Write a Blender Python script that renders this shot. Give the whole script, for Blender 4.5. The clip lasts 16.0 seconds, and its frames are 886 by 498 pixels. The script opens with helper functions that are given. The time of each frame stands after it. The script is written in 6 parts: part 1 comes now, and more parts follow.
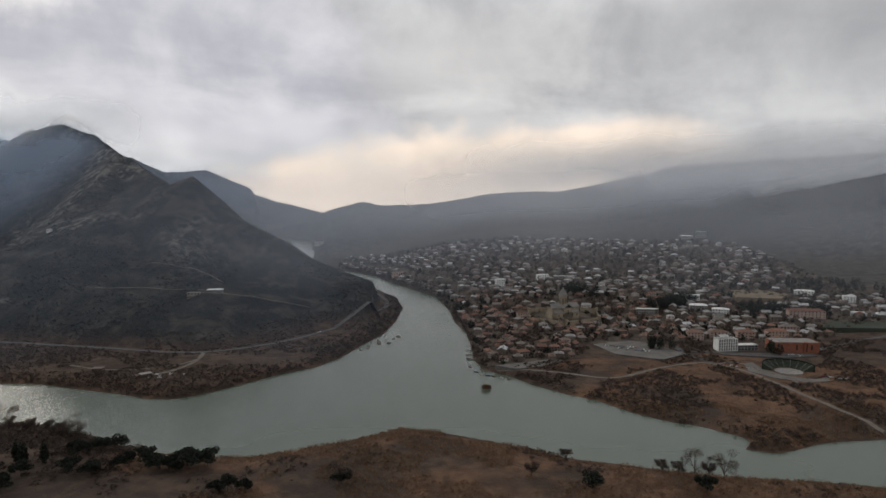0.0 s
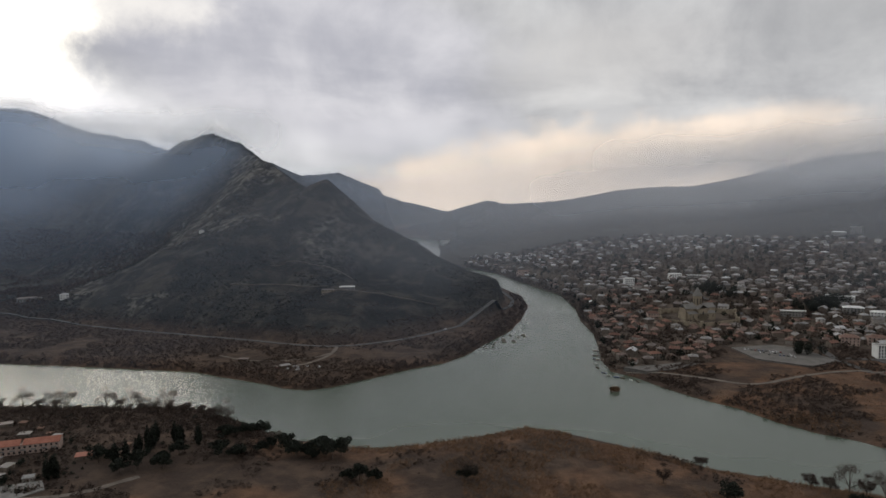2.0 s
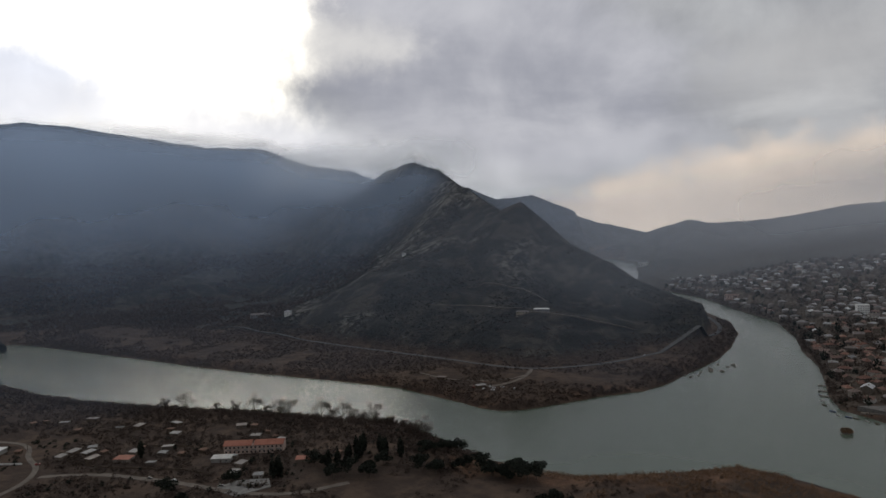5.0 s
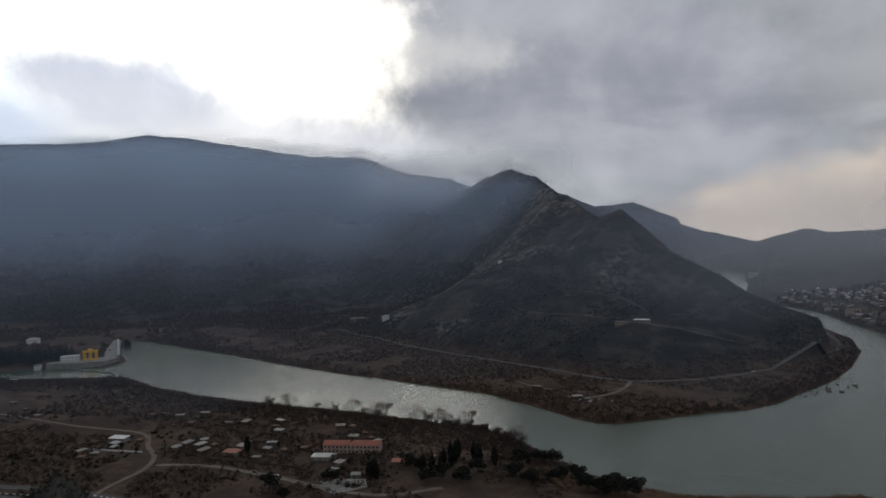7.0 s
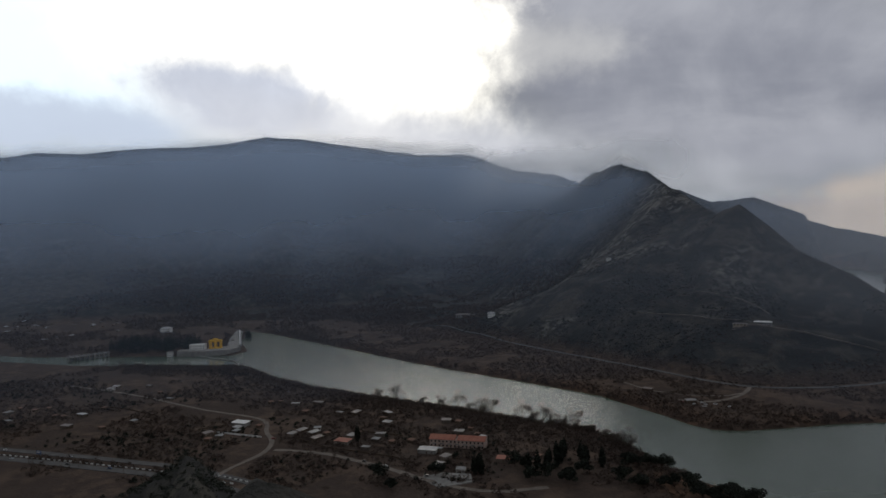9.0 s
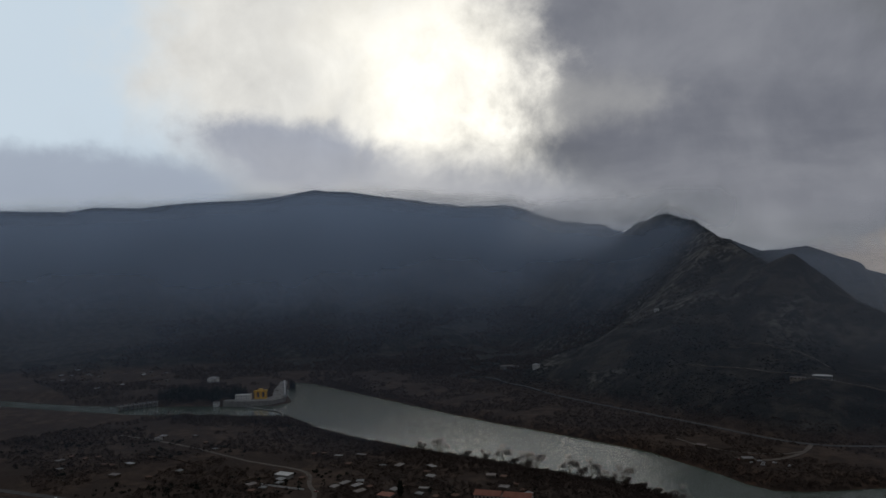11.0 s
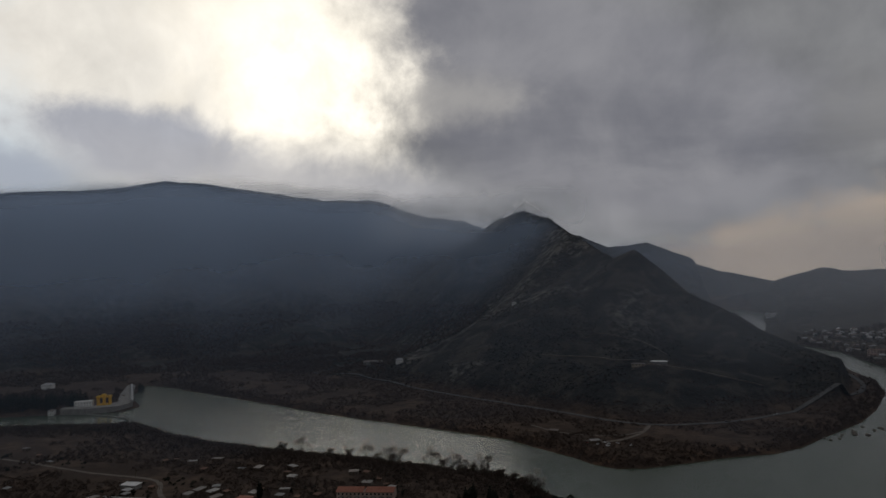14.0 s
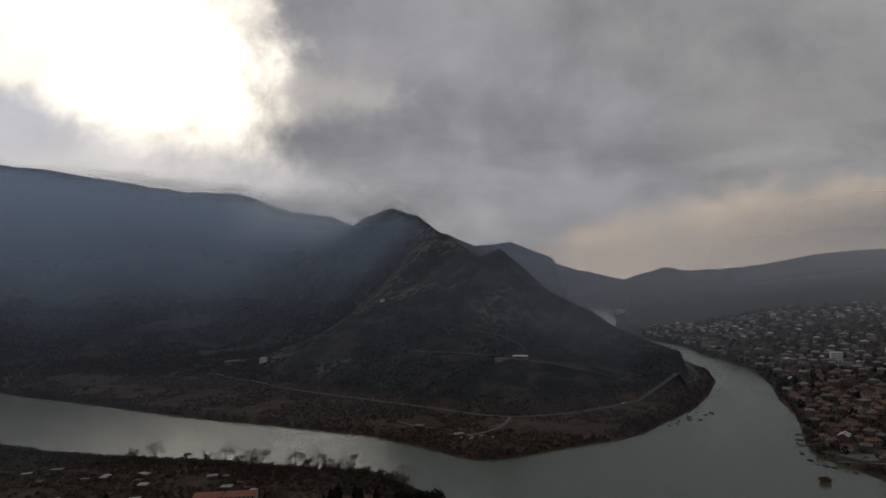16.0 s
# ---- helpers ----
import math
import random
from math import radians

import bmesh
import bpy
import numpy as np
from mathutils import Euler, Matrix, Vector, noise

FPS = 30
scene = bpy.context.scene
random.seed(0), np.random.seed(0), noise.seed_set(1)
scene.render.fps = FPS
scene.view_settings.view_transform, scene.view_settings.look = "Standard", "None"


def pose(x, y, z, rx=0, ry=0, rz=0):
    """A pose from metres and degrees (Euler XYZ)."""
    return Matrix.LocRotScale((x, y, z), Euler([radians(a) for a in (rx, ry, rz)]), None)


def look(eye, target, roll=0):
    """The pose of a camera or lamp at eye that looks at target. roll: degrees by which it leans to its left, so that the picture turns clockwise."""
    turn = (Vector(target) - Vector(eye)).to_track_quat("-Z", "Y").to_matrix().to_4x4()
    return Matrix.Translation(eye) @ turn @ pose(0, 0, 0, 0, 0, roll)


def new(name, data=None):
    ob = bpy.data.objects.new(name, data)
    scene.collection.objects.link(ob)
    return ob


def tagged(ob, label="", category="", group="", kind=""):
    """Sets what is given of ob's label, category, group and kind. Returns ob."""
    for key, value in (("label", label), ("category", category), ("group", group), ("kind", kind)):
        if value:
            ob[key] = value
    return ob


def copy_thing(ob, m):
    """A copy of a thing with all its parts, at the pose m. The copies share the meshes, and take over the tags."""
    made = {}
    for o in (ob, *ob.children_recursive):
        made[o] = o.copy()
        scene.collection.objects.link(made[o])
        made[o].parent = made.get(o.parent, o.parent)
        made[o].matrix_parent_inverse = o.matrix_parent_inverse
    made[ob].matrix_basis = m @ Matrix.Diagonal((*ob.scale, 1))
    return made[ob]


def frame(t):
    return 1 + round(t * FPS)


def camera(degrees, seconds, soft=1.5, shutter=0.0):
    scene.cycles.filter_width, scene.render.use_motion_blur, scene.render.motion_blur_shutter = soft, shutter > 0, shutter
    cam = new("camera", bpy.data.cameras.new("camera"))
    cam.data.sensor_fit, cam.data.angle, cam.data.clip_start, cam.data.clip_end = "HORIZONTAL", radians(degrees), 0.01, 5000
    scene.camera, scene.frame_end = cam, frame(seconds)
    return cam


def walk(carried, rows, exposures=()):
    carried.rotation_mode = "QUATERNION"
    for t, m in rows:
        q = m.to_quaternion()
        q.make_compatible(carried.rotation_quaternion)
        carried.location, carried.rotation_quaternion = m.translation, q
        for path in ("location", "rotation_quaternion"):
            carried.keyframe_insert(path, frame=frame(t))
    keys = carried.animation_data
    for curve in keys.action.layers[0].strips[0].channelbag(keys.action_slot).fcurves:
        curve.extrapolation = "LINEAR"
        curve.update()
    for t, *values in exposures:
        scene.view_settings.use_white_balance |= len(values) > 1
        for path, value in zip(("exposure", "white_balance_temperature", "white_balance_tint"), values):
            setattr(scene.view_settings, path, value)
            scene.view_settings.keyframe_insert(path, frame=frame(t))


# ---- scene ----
# the camera turns on the spot, held at arm's length
cam = camera(66.9, 16.0)
EYE, TILT, ARM = 195.0, -4.5, 0.4
ROWS = [
    (0.0, 0.0, 0.0, 0.0),
    (0.5, 2.27, 0.23, 0.04),
    (1.0, 5.45, 0.29, 0.17),
    (1.5, 7.98, -0.11, 0.27),
    (2.0, 10.62, -0.12, 0.2),
    (2.5, 13.03, 0.33, 0.37),
    (3.0, 15.87, 0.8, 0.23),
    (3.5, 18.68, 1.06, 0.05),
    (4.0, 21.64, 1.2, 0.07),
    (6.5, 33.46, 2.51, -0.33),
    (7.0, 35.26, 2.39, -0.72),
    (7.5, 37.61, 2.26, -0.85),
    (8.0, 40.07, 1.6, -0.97),
    (8.5, 42.28, 1.4, -1.4),
    (9.0, 44.26, 1.97, -1.27),
    (11.5, 47.89, 6.95, -1.6),
    (12.0, 45.91, 7.55, -1.45),
    (12.5, 43.09, 7.48, -0.92),
    (13.0, 40.14, 7.19, -0.73),
    (13.5, 38.4, 6.74, -0.44),
    (14.0, 36.43, 5.97, -0.33),
    (14.5, 34.02, 5.71, -0.27),
    (15.0, 30.92, 6.21, -0.16),
    (15.5, 27.76, 6.51, -0.04),
    (16.0, 25.25, 5.76, -0.05),
]
EXPOSURES = [(0.0, 0.1, 6500, 10), (2.0, 0.05, 6500, 10), (4.0, -0.2, 6420, 10), (6.5, -0.55, 6150, 10), (9.0, -0.75, 6080, 10), (11.5, -1.55, 6050, 10), (12.5, -1.55, 6050, 10), (14.0, -1.4, 6350, 11), (16.0, -1.05, 6500, 12)]
walk(cam, [(t, pose(0, 0, EYE, TILT, 0, 0) @ pose(-ARM * math.sin(radians(yaw)), ARM * math.cos(radians(yaw)), 0, 90 + pitch, roll, yaw))
           for t, yaw, pitch, roll in ROWS], EXPOSURES)

# ---- small mathematics ----


def bearing(az, el=0.0):
    """Unit vector, az degrees to the left of +y, el degrees up."""
    a, e = radians(az), radians(el)
    return Vector((-math.sin(a) * math.cos(e), math.cos(a) * math.cos(e), math.sin(e)))


def at_bearing(az, r):
    return -math.sin(radians(az)) * r, math.cos(radians(az)) * r


def lattice(ix, iy, seed):
    n = (ix * 374761393 + iy * 668265263 + seed * 974711) & 0xFFFFFFFF
    n = ((n ^ (n >> 13)) * 1274126177) & 0xFFFFFFFF
    return ((n ^ (n >> 16)) & 0xFFFF) / 65535.0


def vnoise(x, y, seed=0):
    """Smooth value noise in 0..1 on arrays."""
    fx, fy = np.floor(x), np.floor(y)
    ix, iy = fx.astype(np.int64), fy.astype(np.int64)
    u, v = x - fx, y - fy
    u, v = u * u * (3 - 2 * u), v * v * (3 - 2 * v)
    a, b = lattice(ix, iy, seed), lattice(ix + 1, iy, seed)
    c, d = lattice(ix, iy + 1, seed), lattice(ix + 1, iy + 1, seed)
    return (a * (1 - u) + b * u) * (1 - v) + (c * (1 - u) + d * u) * v


def fbm(x, y, size, octaves=4, seed=0):
    """Fractal noise about -1..1 with the given size in metres."""
    total, amp, norm, s = 0.0, 1.0, 0.0, 1.0 / size
    for k in range(octaves):
        total = total + amp * (2 * vnoise(x * s + 17.3 * k, y * s - 9.1 * k, seed + k) - 1)
        norm, amp, s = norm + amp, amp * 0.5, s * 2.03
    return total / norm


def smooth(a, b, x):
    t = np.clip((x - a) / (b - a), 0, 1)
    return t * t * (3 - 2 * t)


def polyline_distance(x, y, pts):
    """Distance to a polyline, and the values of its further columns at the nearest place."""
    best = np.full(np.shape(x), 1e9)
    vals = [np.zeros(np.shape(x)) for _ in pts[0][2:]]
    for p, q in zip(pts[:-1], pts[1:]):
        dx, dy = q[0] - p[0], q[1] - p[1]
        t = np.clip(((x - p[0]) * dx + (y - p[1]) * dy) / (dx * dx + dy * dy + 1e-9), 0, 1)
        d = np.hypot(x - p[0] - t * dx, y - p[1] - t * dy)
        near = d < best
        best = np.where(near, d, best)
        for k in range(len(vals)):
            vals[k] = np.where(near, p[2 + k] + t * (q[2 + k] - p[2 + k]), vals[k])
    return best, vals


def inside(x, y, pts):
    odd = np.zeros(np.shape(x), bool)
    for p, q in zip(pts, pts[1:] + pts[:1]):
        cross = (p[1] > y) != (q[1] > y)
        xx = p[0] + (y - p[1]) / (q[1] - p[1] + 1e-12) * (q[0] - p[0])
        odd ^= cross & (x < xx)
    return odd


# ---- the land ----
NEAR_BANK = [(1500, 600), (900, 470), (500, 425), (298, 436), (254, 446), (203, 453), (160, 465), (130, 475), (95, 486), (64, 509), (30, 526), (-2, 542),
             (-35, 553), (-66, 529), (-99, 511), (-142, 490), (-175, 488), (-215, 497), (-252, 512), (-290, 532), (-326, 551), (-361, 558), (-406, 553),
             (-446, 549), (-519, 540), (-579, 526), (-650, 515), (-727, 503), (-841, 505), (-938, 522), (-1010, 470), (-1180, 366), (-1361, 285), (-1900, 60)]
DAM_SIDE = [(-1900, 110), (-1370, 330), (-1239, 420), (-1110, 523), (-1060, 560), (-1075, 600), (-1190, 650), (-1300, 735)]
SPIT_BANK = [(-1237, 744), (-1046, 726), (-878, 711), (-766, 698), (-664, 692), (-580, 692), (-503, 689), (-419, 685), (-375, 668), (-320, 650), (-290, 636),
             (-263, 632), (-241, 645), (-208, 685), (-177, 725), (-145, 755), (-125, 795), (-107, 865), (-84, 945), (-74, 1032), (-70, 1164), (-90, 1280),
             (-140, 1400), (-240, 1620), (-400, 1850), (-520, 2100), (-600, 2500), (-680, 2800), (-850, 3100)]
TOWN_BANK = [(-700, 3100), (-540, 2800), (-485, 2480), (-450, 2350), (-400, 2050), (-290, 1800), (-173, 1643), (-101, 1473), (-15, 1297), (11, 1146), (18, 1032), (33, 945),
             (37, 855), (37, 795), (45, 742), (71, 718), (92, 685), (121, 651), (149, 627), (172, 593), (195, 570), (219, 556), (239, 536), (247, 523),
             (234, 505), (252, 496), (272, 503), (298, 517), (356, 526), (600, 540), (900, 610), (1500, 760)]
RIVER = NEAR_BANK + DAM_SIDE + SPIT_BANK + TOWN_BANK

# crests: (bearing to the left of +y, range, height, half width of the flank)
CRESTS = [
    # steep hill over the confluence, its spur to the spit and its back summit
    [(6.6, 1135, 16, 60), (8.9, 1170, 64, 170), (11.7, 1200, 90, 215), (14.4, 1240, 127, 235), (17.9, 1300, 165, 260), (20.3, 1350, 232, 285),
     (20.9, 1355, 229, 285), (21.4, 1400, 214, 290), (22.2, 1420, 217, 300), (25.4, 1650, 280, 400), (27.2, 1850, 342, 430), (29.3, 2000, 381, 480), (31.5, 2250, 378, 560)],
    # rocky spur falling towards the farm
    [(26.2, 1600, 240, 380), (27.8, 1500, 195, 300), (31.3, 1400, 122, 280), (36.0, 1370, 66, 220), (40.5, 1340, 36, 140)],
    # hills behind it
    [(31.0, 2900, 380, 600), (24.7, 2700, 322, 500), (22.3, 2650, 268, 500), (19.4, 2600, 284, 520), (16.7, 2600, 238, 560), (13.8, 2620, 190, 500), (11.6, 2660, 110, 400), (10.2, 2700, 60, 250)],
    [(17.0, 4300, 260, 700), (13.8, 4400, 160, 600), (11.0, 4500, 80, 500)],
    # hills over the town
    [(9.9, 3000, 96, 320), (8.8, 3000, 138, 420), (6.9, 3000, 180, 520), (5.5, 3050, 160, 560), (2.1, 3100, 160, 600), (-0.8, 3150, 170, 650), (-3.7, 3200, 203, 700), (-6.5, 3300, 222, 750),
     (-9.8, 3350, 224, 800), (-12.6, 3400, 250, 850), (-15.7, 3400, 286, 900), (-19.2, 3400, 330, 950), (-27.3, 3400, 360, 1000), (-33.2, 3400, 376, 1000), (-50, 3300, 450, 1100), (-80, 3000, 480, 1200)],
    [(-1.0, 2500, 70, 240), (-4.5, 2550, 112, 320), (-8.0, 2700, 150, 420), (-12.0, 2950, 200, 560)],
    [(-15.5, 2050, 96, 260), (-18.5, 2150, 130, 380), (-25, 2250, 190, 520), (-33, 2300, 262, 620), (-45, 2300, 330, 700), (-70, 2200, 400, 800)],
    # long mountain over the dam
    [(32.5, 2950, 380, 700), (34.7, 3300, 464, 1000), (38.5, 3350, 500, 1300), (41.8, 3450, 596, 1500), (46.1, 3500, 614, 1650), (50.9, 3550, 664, 1750), (55.5, 3550, 709, 1800),
     (58.7, 3550, 722, 1800), (61.8, 3550, 690, 1800), (65.3, 3550, 664, 1800), (68.6, 3550, 656, 1750), (72.1, 3550, 626, 1700), (75.3, 3550, 625, 1650), (77.4, 3550, 600, 1650),
     (85, 3550, 590, 1600), (100, 3500, 600, 1600), (120, 3400, 500, 1500)],
    # the hill from which one looks, with a rocky knob below
    [(0, 0, 193.4, 335), (160, 240, 215, 380), (165, 800, 290, 700), (170, 2200, 420, 1300)],
    [(-85, 700, 150, 380), (-110, 420, 180, 380), (-150, 260, 200, 360)],
    [(60, 60, 160, 150), (65.5, 190, 124, 130), (65.8, 300, 110, 118)],
]


# foot of the steep hill, along the road
TOE = [(-131, 1132), (-136, 1095), (-166, 962), (-220, 876), (-262, 838), (-300, 816), (-340, 818), (-414, 838), (-577, 876), (-720, 916), (-850, 990), (-905, 1150), (-960, 1350), (-1020, 1700)]
HILL_CREST = [(*at_bearing(az, r), z) for az, r, z, _ in CRESTS[0]]


def plain(x, y):
    r, az = np.hypot(x, y), np.degrees(np.arctan2(-x, y))
    town = smooth(9, -8, az) * smooth(100, 0, np.abs(az))
    return 6 + 1.5 * fbm(x, y, 160, 3, 5) + 0.4 * fbm(x, y, 25, 2, 9) + town * (0.075 * np.clip(r - 1050, 0, 850) + 0.02 * np.clip(r - 800, 0, 1100)) + (1 - town) * 0.012 * np.clip(r - 1200, 0, 2000)


def near_segment(x, y, p, q, reach):
    """Which places lie in the box round a segment."""
    return np.nonzero((x > min(p[0], q[0]) - reach) & (x < max(p[0], q[0]) + reach) & (y > min(p[1], q[1]) - reach) & (y < max(p[1], q[1]) + reach))[0]


def land(x, y):
    """Height of the ground."""
    x, y = np.asarray(x, float), np.asarray(y, float)
    shape, x, y = x.shape, x.ravel(), y.ravel()
    base = plain(x, y)
    rise, flank = np.zeros(x.shape), np.ones(x.shape)
    wx = x + 38 * fbm(x, y, 210, 4, 21)
    wy = y + 38 * fbm(x, y, 210, 4, 31)
    for crest in CRESTS:
        pts = [(*at_bearing(az, r), z, w) for az, r, z, w in crest]
        best = np.zeros(x.shape)
        for p, q in zip(pts[:-1], pts[1:]):
            i = near_segment(x, y, p, q, max(p[3], q[3]) + 40)
            if not len(i):
                continue
            d, (z, w) = polyline_distance(x[i], y[i], [p, q])
            dw, _ = polyline_distance(wx[i], wy[i], [p[:2], q[:2]])
            k = smooth(0.03, 0.35, d / w)
            u = np.clip((d * (1 - k) + dw * k) / w, 0, 1)
            flank[i] = np.minimum(flank[i], u)
            best[i] = np.maximum(best[i], (z - base[i]) * (1 - u) ** 1.12)
        rise += best ** 7
    rise = rise ** (1 / 7)
    # even ramp from the foot of the steep hill to its crest, cut by gullies
    i = np.nonzero(inside(x, y, TOE + [p[:2] for p in HILL_CREST[::-1]]))[0]
    if len(i):
        toe, _ = polyline_distance(x[i], y[i], TOE)
        toe_w, _ = polyline_distance(wx[i], wy[i], TOE)
        toe = np.maximum(0, toe * 0.55 + toe_w * 0.45 * smooth(0, 60, toe) + toe * 0.45 * smooth(60, 0, toe))
        top, _ = polyline_distance(x[i], y[i], HILL_CREST)
        z, share = 0.0, 0.0
        for p, q in zip(HILL_CREST[:-1], HILL_CREST[1:]):
            far_off, (zk,) = polyline_distance(x[i], y[i], [p, q])
            weight = math.hypot(q[0] - p[0], q[1] - p[1]) / (far_off + 2.0) ** 4
            z, share = z + zk * weight, share + weight
        z = z / share
        u = toe / (toe + top + 1e-6)
        gully = smooth(0.3, 0.6, u) * 4 * u * (1 - u) * (11 * fbm(x[i], y[i], 170, 3, 63) - 16 * np.exp(-(fbm(x[i] + 0.4 * y[i], y[i] * 0.35, 120, 3, 67) * 6) ** 2))
        step = 4 * u * (1 - u) * 2.2 * np.sin(u * 44 + 2.5 * fbm(x[i], y[i], 240, 2, 69)) * smooth(0.62, 0.4, u)
        joint, _ = polyline_distance(x[i], y[i], [TOE[-1], HILL_CREST[-1][:2]])
        keep = smooth(40, 330, joint)
        rise[i] = np.maximum(rise[i], keep * ((z - base[i]) * u ** 0.80 + gully + step))
    r = np.hypot(x, y)
    rough = smooth(20, 120, rise) * smooth(150, 400, r) + 0.8 * smooth(30, 60, rise) * smooth(150, 230, r) * smooth(400, 330, r)
    h = base + rise + rough * (5.0 * fbm(x, y, 90, 3, 41) + 2.2 * np.abs(fbm(x, y, 26, 3, 47)))
    h = h + smooth(60, 200, rise) * smooth(1900, 2400, r) * smooth(620, 380, rise) * 26 * fbm(x, y, 420, 4, 53)
    h = h + smooth(40, 80, rise) * smooth(200, 260, r) * smooth(420, 360, r) * (7 * np.abs(fbm(x, y, 34, 4, 57)) - 2)
    h = h - smooth(30, 110, rise) * smooth(1800, 2200, r) * smooth(0.04, 0.3, flank) * 46 * np.exp(-(5 * fbm(x, y, 340, 4, 59)) ** 2)
    d = np.full(x.shape, 1e4)
    for p, q in zip(RIVER, RIVER[1:] + RIVER[:1]):
        i = near_segment(x, y, p, q, 90)
        if len(i):
            d[i] = np.minimum(d[i], polyline_distance(x[i], y[i], [p, q])[0])
    ragged = d + np.where(d < 60, 1.6 * fbm(x, y, 13, 3, 61), 0)
    wet = inside(x, y, RIVER)
    out = np.where(wet, np.maximum(-5, -0.25 * ragged), np.minimum(h, 0.2 + 0.22 * np.maximum(ragged, -0.6) + 3 * np.maximum(0, d - 40)))
    return out.reshape(shape)


def ground_at(x, y):
    return float(land(np.array([x]), np.array([y]))[0])

# ---- sky and sun ----
SUN_AZ, SUN_EL = 47.0, 17.0
SUN_WAY = bearing(SUN_AZ, SUN_EL)


def node(tree, kind, **values):
    n = tree.nodes.new(kind)
    for key, value in values.items():
        if key == "op":
            n.operation = value
        elif key == "blend":
            n.data_type, n.blend_type = "RGBA", value
    return n


def m(tree, op, a, b=None, c=None, clamp=False):
    """A math node on sockets or numbers."""
    n = tree.nodes.new("ShaderNodeMath")
    n.operation, n.use_clamp = op, clamp
    for k, v in enumerate((a, b, c)):
        if v is None:
            continue
        if isinstance(v, (int, float)):
            n.inputs[k].default_value = v
        else:
            tree.links.new(v, n.inputs[k])
    return n.outputs[0]


def ease(tree, a, b, v):
    """0 below a, 1 above b, smooth between."""
    n = tree.nodes.new("ShaderNodeMapRange")
    n.interpolation_type, n.clamp = "SMOOTHSTEP", True
    n.inputs[1].default_value, n.inputs[2].default_value = (a, b) if a < b else (b, a)
    n.inputs[3].default_value, n.inputs[4].default_value = (0, 1) if a < b else (1, 0)
    tree.links.new(v, n.inputs[0])
    return n.outputs[0]


def blend(tree, f, a, b, kind="MIX"):
    n = tree.nodes.new("ShaderNodeMix")
    n.data_type, n.blend_type = "RGBA", kind
    for k, v in ((0, f), (6, a), (7, b)):
        if isinstance(v, (int, float)):
            n.inputs[k].default_value = v
        elif isinstance(v, tuple):
            n.inputs[k].default_value = (*v, 1)
        else:
            tree.links.new(v, n.inputs[k])
    return n.outputs[2]


def noise_tex(tree, vector, scale, detail=4.0, rough=0.55, distortion=0.0):
    n = tree.nodes.new("ShaderNodeTexNoise")
    tree.links.new(vector, n.inputs["Vector"])
    n.inputs["Scale"].default_value, n.inputs["Detail"].default_value = scale, detail
    n.inputs["Roughness"].default_value, n.inputs["Distortion"].default_value = rough, distortion
    return n.outputs[0]


